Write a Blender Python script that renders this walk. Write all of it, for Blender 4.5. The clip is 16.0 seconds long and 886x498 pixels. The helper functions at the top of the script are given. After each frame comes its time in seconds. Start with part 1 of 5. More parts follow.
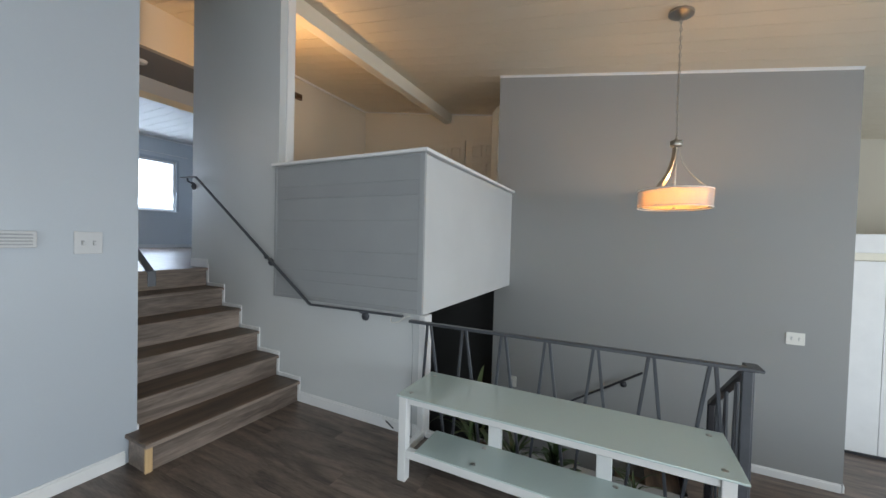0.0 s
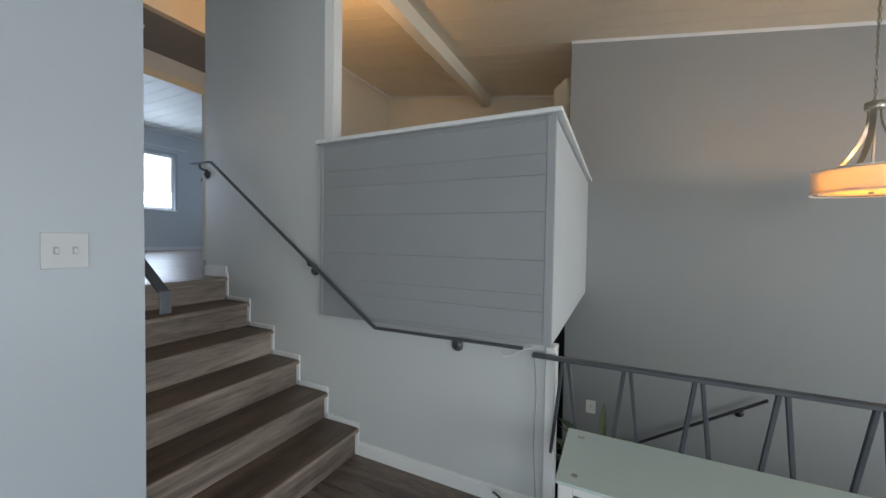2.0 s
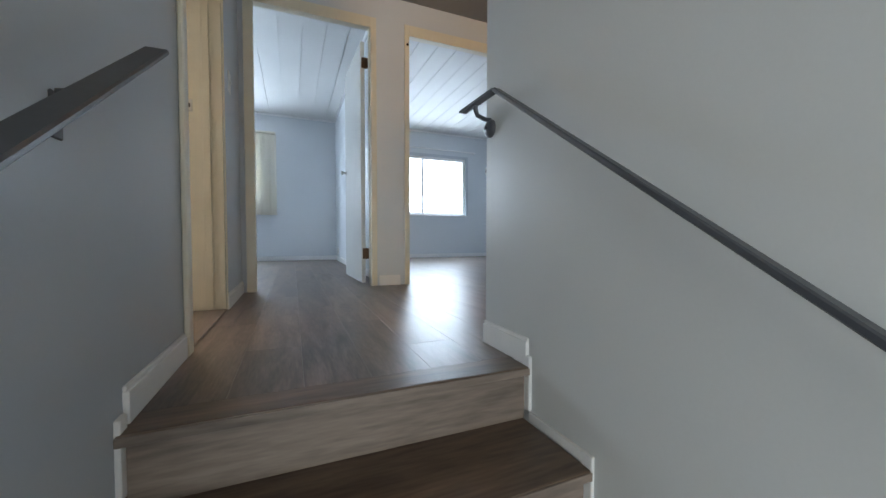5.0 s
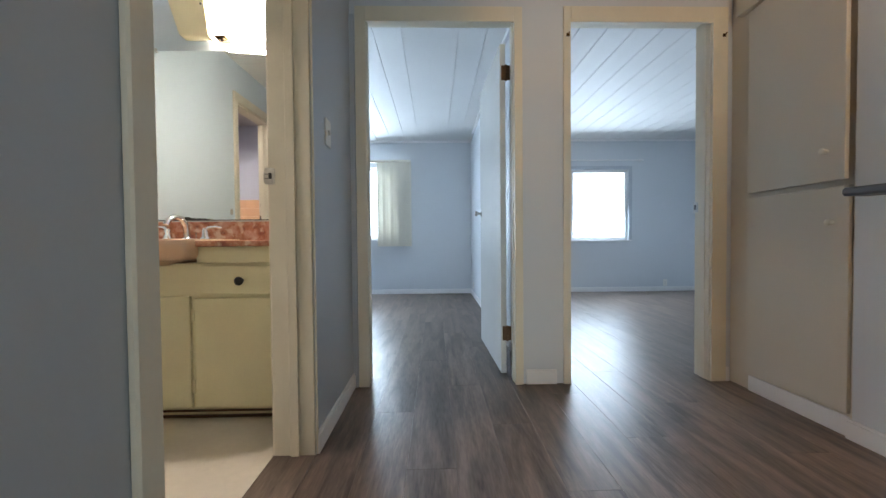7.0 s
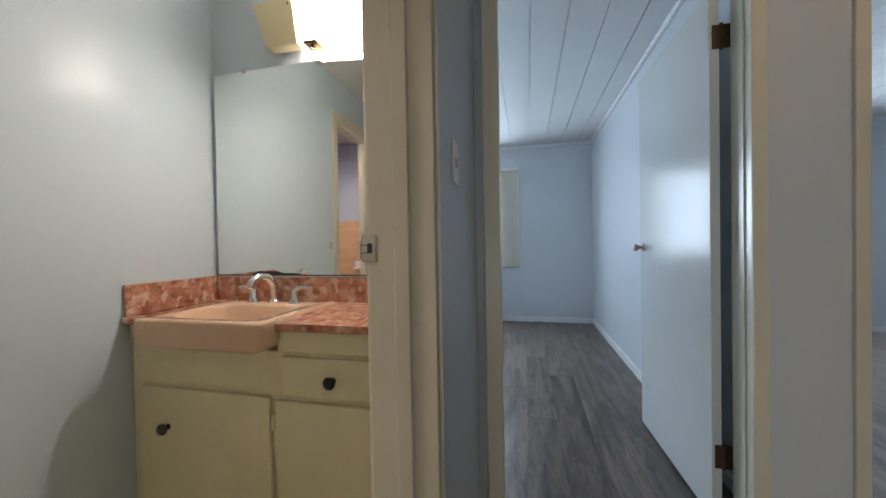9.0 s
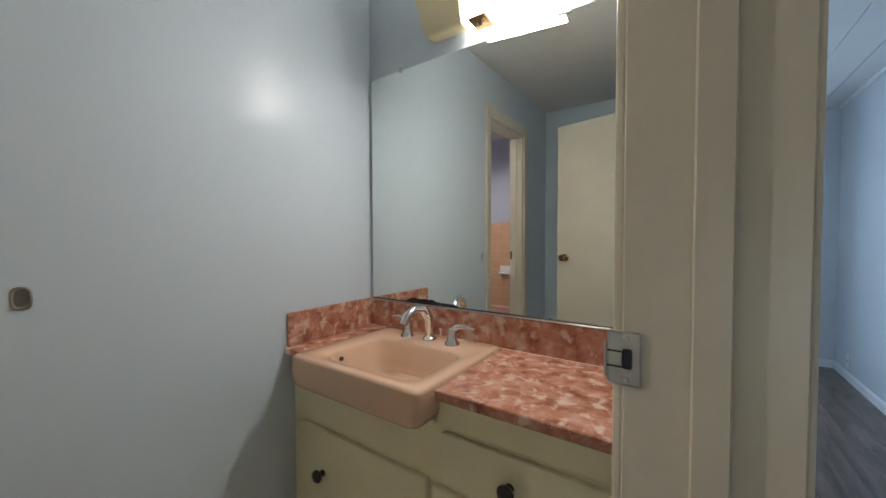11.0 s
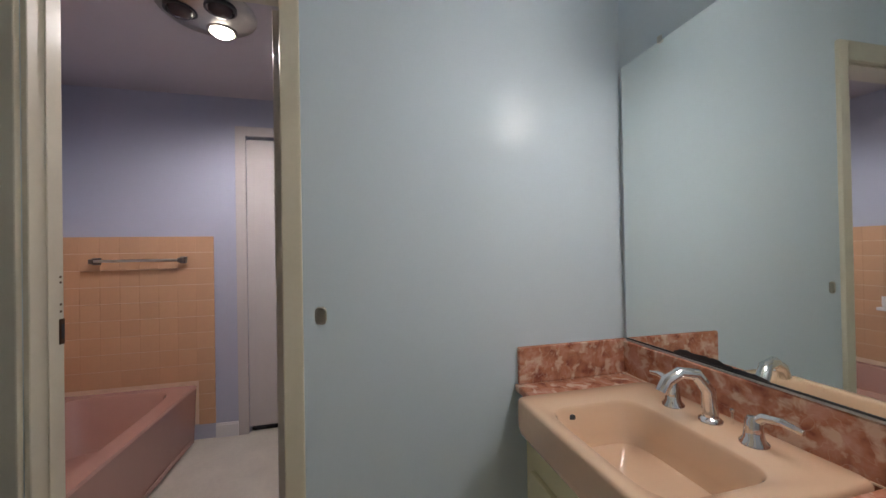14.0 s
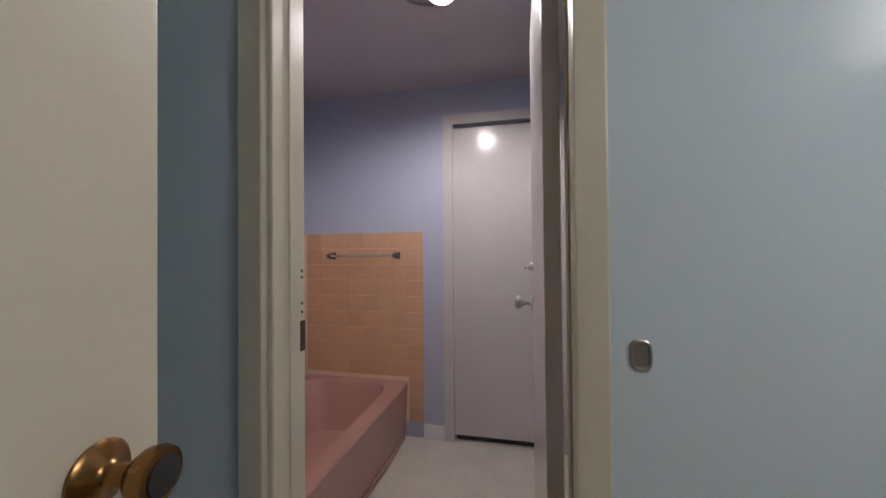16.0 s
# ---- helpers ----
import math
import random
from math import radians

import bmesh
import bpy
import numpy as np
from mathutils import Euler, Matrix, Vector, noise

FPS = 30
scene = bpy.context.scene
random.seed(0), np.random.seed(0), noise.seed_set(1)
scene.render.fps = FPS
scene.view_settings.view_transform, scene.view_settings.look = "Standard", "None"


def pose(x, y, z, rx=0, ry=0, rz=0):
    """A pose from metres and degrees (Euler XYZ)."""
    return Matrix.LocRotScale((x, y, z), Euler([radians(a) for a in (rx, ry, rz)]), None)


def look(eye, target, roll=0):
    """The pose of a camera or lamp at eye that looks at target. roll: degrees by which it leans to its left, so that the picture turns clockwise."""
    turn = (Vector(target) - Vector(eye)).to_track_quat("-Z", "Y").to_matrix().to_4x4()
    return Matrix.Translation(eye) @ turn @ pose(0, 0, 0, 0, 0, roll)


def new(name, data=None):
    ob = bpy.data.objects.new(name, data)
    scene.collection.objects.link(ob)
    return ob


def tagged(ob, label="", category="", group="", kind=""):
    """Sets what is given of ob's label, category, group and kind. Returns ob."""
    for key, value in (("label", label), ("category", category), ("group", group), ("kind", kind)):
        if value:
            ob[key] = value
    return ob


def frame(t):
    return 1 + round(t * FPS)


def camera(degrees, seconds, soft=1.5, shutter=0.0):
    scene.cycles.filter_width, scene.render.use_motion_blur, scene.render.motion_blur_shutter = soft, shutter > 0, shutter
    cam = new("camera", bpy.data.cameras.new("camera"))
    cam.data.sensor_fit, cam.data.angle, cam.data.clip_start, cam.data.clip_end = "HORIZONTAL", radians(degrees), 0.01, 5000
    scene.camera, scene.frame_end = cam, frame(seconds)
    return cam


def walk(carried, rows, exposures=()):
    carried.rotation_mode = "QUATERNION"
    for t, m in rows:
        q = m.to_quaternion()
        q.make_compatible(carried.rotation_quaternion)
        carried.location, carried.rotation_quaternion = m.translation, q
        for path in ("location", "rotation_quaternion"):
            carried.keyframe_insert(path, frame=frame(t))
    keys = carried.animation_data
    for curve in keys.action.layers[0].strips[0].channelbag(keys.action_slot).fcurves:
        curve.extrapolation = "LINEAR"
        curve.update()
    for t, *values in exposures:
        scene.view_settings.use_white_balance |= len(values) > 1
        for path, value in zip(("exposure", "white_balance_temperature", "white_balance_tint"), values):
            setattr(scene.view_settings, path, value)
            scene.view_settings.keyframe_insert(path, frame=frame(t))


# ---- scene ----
cam = camera(102.0, 16.0)
PATH = [
    (0, (-2.153, -2.39, 1.378), (-0.364, -1.497, 1.332), 1.5),
    (0.5, (-2.161, -2.142, 1.371), (-0.308, -1.391, 1.326), 1.4),
    (1, (-2.139, -1.903, 1.359), (-0.257, -1.227, 1.316), 1.4),
    (1.5, (-1.993, -1.671, 1.355), (-0.113, -0.989, 1.308), 1.3),
    (2, (-1.798, -1.451, 1.373), (0.002, -0.58, 1.319), 0.9),
    (2.5, (-1.56, -1.17, 1.354), (0.115, -0.078, 1.292), 0.8),
    (3, (-1.35, -0.906, 1.382), (0.195, 0.362, 1.318), 0.7),
    (3.5, (-1.11, -0.618, 1.375), (0.253, 0.844, 1.306), 0.4),
    (4, (-0.941, -0.294, 1.367), (0.196, 1.348, 1.306), 0.2),
    (4.2, (-0.878, -0.153, 1.361), (0.179, 1.544, 1.297), 0.1),
    (6.3, (-0.559, 0.999, 1.761), (-0.254, 2.975, 1.716), -0.2),
    (6.5, (-0.549, 1.08, 1.794), (-0.331, 3.067, 1.753), -0.4),
    (7, (-0.557, 1.242, 1.897), (-0.514, 3.241, 1.855), -0.5),
    (7.5, (-0.589, 1.411, 1.966), (-0.641, 3.41, 1.928), -0.6),
    (8, (-0.639, 1.562, 2.051), (-0.763, 3.557, 2.014), -0.7),
    (8.5, (-0.724, 1.741, 2.104), (-0.981, 3.724, 2.072), -0.9),
    (9, (-0.845, 1.89, 2.163), (-1.298, 3.838, 2.136), -1.0),
    (9.5, (-0.986, 2.018, 2.171), (-1.633, 3.91, 2.144), -1.0),
    (9.7, (-1.032, 2.046, 2.2), (-1.768, 3.906, 2.168), -0.8),
    (11.8, (-1.143, 2.274, 2.303), (-2.498, 3.744, 2.276), -1.0),
    (12, (-1.137, 2.297, 2.298), (-2.563, 3.699, 2.287), -1.3),
    (12.5, (-1.148, 2.366, 2.317), (-2.758, 3.553, 2.302), -1.2),
    (13, (-1.2, 2.387, 2.341), (-2.909, 3.427, 2.329), -1.2),
    (13.5, (-1.221, 2.405, 2.358), (-3.052, 3.21, 2.354), -1.2),
    (14, (-1.223, 2.412, 2.352), (-3.165, 2.891, 2.365), -1.0),
    (14.5, (-1.248, 2.375, 2.344), (-3.243, 2.524, 2.365), -0.8),
    (15, (-1.311, 2.308, 2.347), (-3.307, 2.18, 2.371), -0.6),
    (15.5, (-1.48, 2.226, 2.341), (-3.455, 1.909, 2.367), -0.5),
    (16, (-1.694, 2.132, 2.338), (-3.643, 1.686, 2.361), -0.5),
]
walk(cam, [(t, look(eye, target, roll)) for t, eye, target, roll in PATH],
     [(0, 0.07, 7450, 16), (2.5, 0.02, 7700, 15), (3.0, -0.02, 8050, 15), (3.6, -0.04, 8600, 16), (4.0, 0.28, 8400, 16), (4.2, 0.38, 8200, 15), (6.3, 0.78, 7500, 14), (7.2, 0.66, 7450, 13), (8.0, 0.38, 7300, 12),
      (9.0, 0.22, 7500, 14), (9.7, 0.13, 7550, 14), (11.8, -0.10, 6450, 10), (13, -0.13, 6450, 11), (14.5, -0.17, 6700, 12), (16, -0.24, 6450, 11)])

# ---- world, sun and large lights ----
world = bpy.data.worlds.new("world")
scene.world = world
world.use_nodes = True
wn = world.node_tree
sky = wn.nodes.new("ShaderNodeTexSky")
sky.sky_type, sky.sun_disc = "NISHITA", False
sky.sun_elevation, sky.sun_rotation = radians(50), radians(200)
wn.nodes["Background"].inputs["Strength"].default_value = 0.12
wn.links.new(sky.outputs[0], wn.nodes["Background"].inputs["Color"])
sun = new("sun", bpy.data.lights.new("sun", "SUN"))
sun.data.energy, sun.data.angle, sun.data.color = 2.5, radians(0.5), (1, 0.95, 0.88)
sun.matrix_world = look((0, 0, 30), (4, 9, -5))


def window_light(name, place, target, width, height, watts, color):
    """Sky light coming in through a window's opening."""
    lamp = new(name, bpy.data.lights.new(name, "AREA"))
    lamp.data.shape, lamp.data.size, lamp.data.size_y = "RECTANGLE", width, height
    lamp.data.energy, lamp.data.color = watts, color
    lamp.matrix_world = look(place, target)
    return lamp


def bulb(name, place, watts, color, radius=0.04):
    lamp = new(name, bpy.data.lights.new(name, "POINT"))
    lamp.data.energy, lamp.data.color, lamp.data.shadow_soft_size = watts, color, radius
    lamp.location = place
    return lamp


DAY = (0.64, 0.83, 1.0)
DAY_NORTH = (0.51, 0.73, 1.0)
WARM = (1.0, 0.72, 0.42)
window_light("daylight_west", (-6.2, -3.3, 1.2), (0, -3.0, 0.2), 4.2, 2.2, 86, DAY)
window_light("daylight_south", (-2.6, -7.4, 1.2), (-2.4, 0, 0.1), 4.6, 2.2, 215, DAY)
window_light("daylight_room_a", (-1.89, 7.06, 2.52), (-1.89, 3.0, 2.52), 1.6, 1.05, 92, DAY_NORTH)
window_light("daylight_room_b", (1.7, 7.05, 2.48), (1.7, 3.0, 1.2), 1.7, 1.0, 48, DAY_NORTH)
window_light("vanity_bulb_light", (-1.62, 3.285, 3.022), (-1.64, 3.16, 2.0), 0.28, 0.06, 4.7, (1.0, 0.95, 0.92))
window_light("daylight_entry", (1.4, -7.45, 0.45), (1.9, -2.0, 0.2), 1.3, 1.9, 60, DAY)
for k in range(3):
    bulb("pendant_bulb", (1.07 + 0.10 * math.cos(3.3 + 2.1 * k), -2.73 + 0.10 * math.sin(3.3 + 2.1 * k), 1.765), 4.4, (1.0, 0.62, 0.30), 0.025)
bulb("sconce_bulb", (0.30, 1.05, 2.86), 44, (1.0, 0.62, 0.30))
beam = new("heat_lamp_beam", bpy.data.lights.new("heat_lamp_beam", "SPOT"))
beam.data.energy, beam.data.color, beam.data.spot_size, beam.data.spot_blend, beam.data.shadow_soft_size = 56, (1.0, 0.94, 0.96), radians(175), 0.6, 0.025
beam.matrix_world = look((-3.203, 1.79, 3.40), (-3.21, 1.785, 1.0))


# ---- materials ----
def mat(name, color, rough=0.5, metal=0.0, vary=0.06, scale=3.0, grain=60.0, bump=0.05, coat=0.0, stretch=(1, 1, 1), spec=0.5, piece=0.0):
    """A painted, plastic, metal or stone surface: two scales of variation and fine relief."""
    m = bpy.data.materials.new(name)
    m.use_nodes = True
    t = m.node_tree
    b = t.nodes["Principled BSDF"]
    co = t.nodes.new("ShaderNodeTexCoord")
    mp = t.nodes.new("ShaderNodeMapping")
    mp.inputs["Scale"].default_value = stretch
    t.links.new(co.outputs["Object"], mp.inputs["Vector"])
    big, fine = t.nodes.new("ShaderNodeTexNoise"), t.nodes.new("ShaderNodeTexNoise")
    big.inputs["Scale"].default_value, fine.inputs["Scale"].default_value = scale, grain
    big.inputs["Detail"].default_value, fine.inputs["Detail"].default_value = 4, 3
    for n in (big, fine):
        t.links.new(mp.outputs[0], n.inputs["Vector"])
    add = t.nodes.new("ShaderNodeMath")
    add.operation = "MULTIPLY_ADD"
    t.links.new(fine.outputs["Fac"], add.inputs[0])
    add.inputs[1].default_value = 0.35
    t.links.new(big.outputs["Fac"], add.inputs[2])
    ramp = t.nodes.new("ShaderNodeValToRGB")
    lo, hi = ramp.color_ramp.elements
    lo.position, hi.position = 0.42, 0.92
    lo.color = (*[max(0, c * (1 - vary)) for c in color], 1)
    hi.color = (*[min(1, c * (1 + vary)) for c in color], 1)
    t.links.new(add.outputs[0], ramp.inputs["Fac"])
    out = ramp.outputs["Color"]
    if piece:
        info = t.nodes.new("ShaderNodeObjectInfo")
        hsv = t.nodes.new("ShaderNodeHueSaturation")
        rng = t.nodes.new("ShaderNodeMapRange")
        rng.inputs["To Min"].default_value, rng.inputs["To Max"].default_value = 1 - piece, 1 + piece
        t.links.new(info.outputs["Random"], rng.inputs["Value"])
        t.links.new(rng.outputs[0], hsv.inputs["Value"])
        t.links.new(out, hsv.inputs["Color"])
        out = hsv.outputs["Color"]
    t.links.new(out, b.inputs["Base Color"])
    b.inputs["Roughness"].default_value, b.inputs["Metallic"].default_value = rough, metal
    b.inputs["Coat Weight"].default_value, b.inputs["Specular IOR Level"].default_value = coat, spec
    b.inputs["Coat Roughness"].default_value = 0.12
    rr = t.nodes.new("ShaderNodeMapRange")
    rr.inputs["To Min"].default_value, rr.inputs["To Max"].default_value = max(0.03, rough - 0.025), min(1, rough + 0.03)
    t.links.new(big.outputs["Fac"], rr.inputs["Value"])
    t.links.new(rr.outputs[0], b.inputs["Roughness"])
    if bump:
        bm_ = t.nodes.new("ShaderNodeBump")
        bm_.inputs["Strength"].default_value, bm_.inputs["Distance"].default_value = bump, 0.004
        t.links.new(add.outputs[0], bm_.inputs["Height"])
        t.links.new(bm_.outputs[0], b.inputs["Normal"])
    return m


def wood(name, dark, light, rough=0.4, along="y", piece=0.14, spec=0.5, fineness=9):
    """Laminate boards: streaks along the board, knots, a tone of its own for each board."""
    m = bpy.data.materials.new(name)
    m.use_nodes = True
    t = m.node_tree
    b = t.nodes["Principled BSDF"]
    co, mp, info = t.nodes.new("ShaderNodeTexCoord"), t.nodes.new("ShaderNodeMapping"), t.nodes.new("ShaderNodeObjectInfo")
    mp.inputs["Scale"].default_value = {"y": (fineness, fineness / 8, fineness), "x": (fineness / 8, fineness, fineness), "z": (fineness, fineness, fineness / 8)}[along]
    off = t.nodes.new("ShaderNodeVectorMath")
    off.operation = "MULTIPLY_ADD"
    t.links.new(info.outputs["Random"], off.inputs[0])
    off.inputs[1].default_value = (17, 31, 23)
    t.links.new(co.outputs["Object"], off.inputs[2])
    t.links.new(off.outputs[0], mp.inputs["Vector"])
    streak, fine = t.nodes.new("ShaderNodeTexNoise"), t.nodes.new("ShaderNodeTexNoise")
    streak.inputs["Scale"].default_value, streak.inputs["Detail"].default_value, streak.inputs["Distortion"].default_value = 0.8, 6, 0.9
    fine.inputs["Scale"].default_value, fine.inputs["Detail"].default_value = 9, 4
    for n in (streak, fine):
        t.links.new(mp.outputs[0], n.inputs["Vector"])
    add = t.nodes.new("ShaderNodeMath")
    add.operation = "MULTIPLY_ADD"
    t.links.new(fine.outputs["Fac"], add.inputs[0])
    add.inputs[1].default_value = 0.45
    t.links.new(streak.outputs["Fac"], add.inputs[2])
    ramp = t.nodes.new("ShaderNodeValToRGB")
    lo, hi = ramp.color_ramp.elements
    lo.position, hi.position = 0.48, 0.95
    lo.color, hi.color = (*dark, 1), (*light, 1)
    t.links.new(add.outputs[0], ramp.inputs["Fac"])
    hsv, rng = t.nodes.new("ShaderNodeHueSaturation"), t.nodes.new("ShaderNodeMapRange")
    rng.inputs["To Min"].default_value, rng.inputs["To Max"].default_value = 1 - piece, 1 + piece
    t.links.new(info.outputs["Random"], rng.inputs["Value"])
    t.links.new(rng.outputs[0], hsv.inputs["Value"])
    knot, kr, km = t.nodes.new("ShaderNodeTexNoise"), t.nodes.new("ShaderNodeMapRange"), t.nodes.new("ShaderNodeMix")
    knot.inputs["Scale"].default_value, knot.inputs["Detail"].default_value, knot.inputs["Distortion"].default_value = 0.62, 3, 1.6
    t.links.new(mp.outputs[0], knot.inputs["Vector"])
    kr.inputs["From Min"].default_value, kr.inputs["From Max"].default_value = 0.56, 0.74
    kr.inputs["To Min"].default_value, kr.inputs["To Max"].default_value = 0.0, 0.75
    t.links.new(knot.outputs["Fac"], kr.inputs["Value"])
    km.data_type = "RGBA"
    t.links.new(kr.outputs[0], km.inputs["Factor"])
    t.links.new(ramp.outputs["Color"], km.inputs["A"])
    km.inputs["B"].default_value = (*dark, 1)
    t.links.new(km.outputs["Result"], hsv.inputs["Color"])
    t.links.new(hsv.outputs["Color"], b.inputs["Base Color"])
    rr = t.nodes.new("ShaderNodeMapRange")
    rr.inputs["To Min"].default_value, rr.inputs["To Max"].default_value = rough - 0.07, rough + 0.1
    t.links.new(add.outputs[0], rr.inputs["Value"])
    t.links.new(rr.outputs[0], b.inputs["Roughness"])
    b.inputs["Specular IOR Level"].default_value = spec
    bm_ = t.nodes.new("ShaderNodeBump")
    bm_.inputs["Strength"].default_value, bm_.inputs["Distance"].default_value = 0.12, 0.002
    t.links.new(add.outputs[0], bm_.inputs["Height"])
    t.links.new(bm_.outputs[0], b.inputs["Normal"])
    return m


def marble(name):
    """Pink-brown marbled laminate with cream swirls."""
    m = bpy.data.materials.new(name)
    m.use_nodes = True
    t = m.node_tree
    b = t.nodes["Principled BSDF"]
    co = t.nodes.new("ShaderNodeTexCoord")
    warp = t.nodes.new("ShaderNodeTexNoise")
    warp.inputs["Scale"].default_value, warp.inputs["Detail"].default_value = 9, 3
    t.links.new(co.outputs["Object"], warp.inputs["Vector"])
    mix = t.nodes.new("ShaderNodeVectorMath")
    mix.operation = "MULTIPLY_ADD"
    t.links.new(warp.outputs["Color"], mix.inputs[0])
    mix.inputs[1].default_value = (0.03, 0.03, 0.03)
    t.links.new(co.outputs["Object"], mix.inputs[2])
    vor, big = t.nodes.new("ShaderNodeTexNoise"), t.nodes.new("ShaderNodeTexNoise")
    vor.inputs["Scale"].default_value, vor.inputs["Detail"].default_value, vor.inputs["Distortion"].default_value = 24, 7, 0.2
    big.inputs["Scale"].default_value, big.inputs["Detail"].default_value, big.inputs["Distortion"].default_value = 26, 7, 0.35
    t.links.new(mix.outputs[0], vor.inputs["Vector"])
    t.links.new(mix.outputs[0], big.inputs["Vector"])
    r1, r2 = t.nodes.new("ShaderNodeValToRGB"), t.nodes.new("ShaderNodeValToRGB")
    e = r1.color_ramp.elements
    e[0].position, e[0].color = 0.30, (0.25, 0.085, 0.06, 1)
    e[1].position, e[1].color = 0.70, (0.58, 0.33, 0.26, 1)
    mid = e.new(0.48)
    mid.color = (0.46, 0.195, 0.118, 1)
    t.links.new(vor.outputs["Fac"], r1.inputs["Fac"])
    e = r2.color_ramp.elements
    e[0].position, e[0].color = 0.53, (0, 0, 0, 1)
    e[1].position, e[1].color = 0.63, (0.85, 0.85, 0.85, 1)
    t.links.new(big.outputs["Fac"], r2.inputs["Fac"])
    # thin cream outlines of shells and swirls
    swirl, off_mid, size, line, both = [t.nodes.new(k) for k in ("ShaderNodeTexNoise", "ShaderNodeMath", "ShaderNodeMath", "ShaderNodeMapRange", "ShaderNodeMath")]
    swirl.inputs["Scale"].default_value, swirl.inputs["Detail"].default_value, swirl.inputs["Distortion"].default_value = 19, 1.5, 0.6
    t.links.new(mix.outputs[0], swirl.inputs["Vector"])
    off_mid.operation, size.operation, both.operation = "SUBTRACT", "ABSOLUTE", "MAXIMUM"
    off_mid.inputs[1].default_value = 0.56
    t.links.new(swirl.outputs["Fac"], off_mid.inputs[0])
    t.links.new(off_mid.outputs[0], size.inputs[0])
    line.inputs["From Min"].default_value, line.inputs["From Max"].default_value = 0.004, 0.016
    line.inputs["To Min"].default_value, line.inputs["To Max"].default_value = 0.28, 0.0
    t.links.new(size.outputs[0], line.inputs["Value"])
    t.links.new(r2.outputs["Color"], both.inputs[0])
    t.links.new(line.outputs[0], both.inputs[1])
    mc = t.nodes.new("ShaderNodeMix")
    mc.data_type = "RGBA"
    t.links.new(both.outputs[0], mc.inputs["Factor"])
    t.links.new(r1.outputs["Color"], mc.inputs["A"])
    mc.inputs["B"].default_value = (0.68, 0.50, 0.39, 1)
    t.links.new(mc.outputs["Result"], b.inputs["Base Color"])
    b.inputs["Roughness"].default_value = 0.2
    return m


def glow(name, color, strength):
    m = bpy.data.materials.new(name)
    m.use_nodes = True
    b = m.node_tree.nodes["Principled BSDF"]
    b.inputs["Base Color"].default_value = (*color, 1)
    b.inputs["Emission Color"].default_value = (*color, 1)
    b.inputs["Emission Strength"].default_value = strength
    return m


def glass(name, tint=(1, 1, 1), rough=0.0):
    m = bpy.data.materials.new(name)
    m.use_nodes = True
    b = m.node_tree.nodes["Principled BSDF"]
    b.inputs["Base Color"].default_value = (*tint, 1)
    b.inputs["Transmission Weight"].default_value, b.inputs["Roughness"].default_value, b.inputs["IOR"].default_value = 1, rough, 1.3
    return m


M_BLUE = mat("pale_blue_wall_paint", (0.445, 0.488, 0.535), 0.38, vary=0.03, scale=1.2, grain=140, bump=0.06)
M_BEDROOM = mat("pale_powder_blue_wall_paint", (0.60, 0.635, 0.665), 0.42, vary=0.03, scale=1.2, grain=140, bump=0.06)
M_STAIRWALL = mat("off_white_stair_wall_paint", (0.585, 0.605, 0.61), 0.42, vary=0.03, scale=1.2, grain=140, bump=0.06)
M_GREY = mat("warm_grey_wall_paint", (0.286, 0.290, 0.290), 0.5, vary=0.03, scale=1.0, grain=140, bump=0.06)
M_LILAC = mat("lilac_blue_wall_paint", (0.43, 0.45, 0.55), 0.45, vary=0.03, scale=1.0, grain=140, bump=0.06)
M_AQUA = mat("glossy_aqua_wall_paint", (0.555, 0.645, 0.71), 0.21, vary=0.025, scale=1.0, grain=120, bump=0.03, spec=0.13)
M_CREAMWALL = mat("cream_wall_paint", (0.62, 0.57, 0.48), 0.5, vary=0.03, scale=1.0, grain=140)
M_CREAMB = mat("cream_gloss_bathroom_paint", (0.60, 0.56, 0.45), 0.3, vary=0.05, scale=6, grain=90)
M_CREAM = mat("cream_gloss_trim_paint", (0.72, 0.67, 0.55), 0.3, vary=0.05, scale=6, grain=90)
M_CABINET = mat("pale_yellow_cabinet_paint", (0.78, 0.73, 0.49), 0.35, vary=0.05, scale=5, grain=90)
M_WHITE = mat("white_trim_paint", (0.78, 0.78, 0.78), 0.4, vary=0.03, scale=6, grain=90)
M_DOOR = mat("glossy_pale_door_paint", (0.66, 0.67, 0.65), 0.20, vary=0.03, scale=3, grain=40, bump=0.06, spec=0.06)
M_DOORWARM = mat("white_gloss_door_paint", (0.56, 0.52, 0.50), 0.19, spec=0.26, vary=0.03, scale=3, grain=60, bump=0.02)
M_CEIL = mat("cream_ceiling_boards", (0.76, 0.69, 0.57), 0.6, vary=0.03, scale=2, grain=40)
M_CEILW = mat("white_ceiling_boards", (0.70, 0.70, 0.69), 0.6, vary=0.03, scale=2, grain=40)
# much darker grey than the board ceilings
M_CEILGREY = mat("grey_hall_ceiling", (0.25, 0.25, 0.255), 0.6, vary=0.03, scale=2, grain=90)
M_CEILLILAC = mat("lilac_grey_ceiling_paint", (0.50, 0.47, 0.50), 0.6, vary=0.03, scale=2, grain=90)
M_CEILVANITY = mat("off_white_bathroom_ceiling_paint", (0.72, 0.72, 0.70), 0.55, vary=0.03, scale=2, grain=90)
# parapet grey as lit from the south; M_SHIPLAP is its shaded tone
M_PANEL = mat("parapet_grey_lit_side", (0.56, 0.57, 0.575), 0.45, vary=0.03, scale=3, grain=80)
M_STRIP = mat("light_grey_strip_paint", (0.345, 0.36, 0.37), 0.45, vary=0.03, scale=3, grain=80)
M_SHIPLAP = mat("parapet_grey_shaded_side", (0.312, 0.326, 0.335), 0.45, vary=0.04, scale=3, grain=80, piece=0.02)
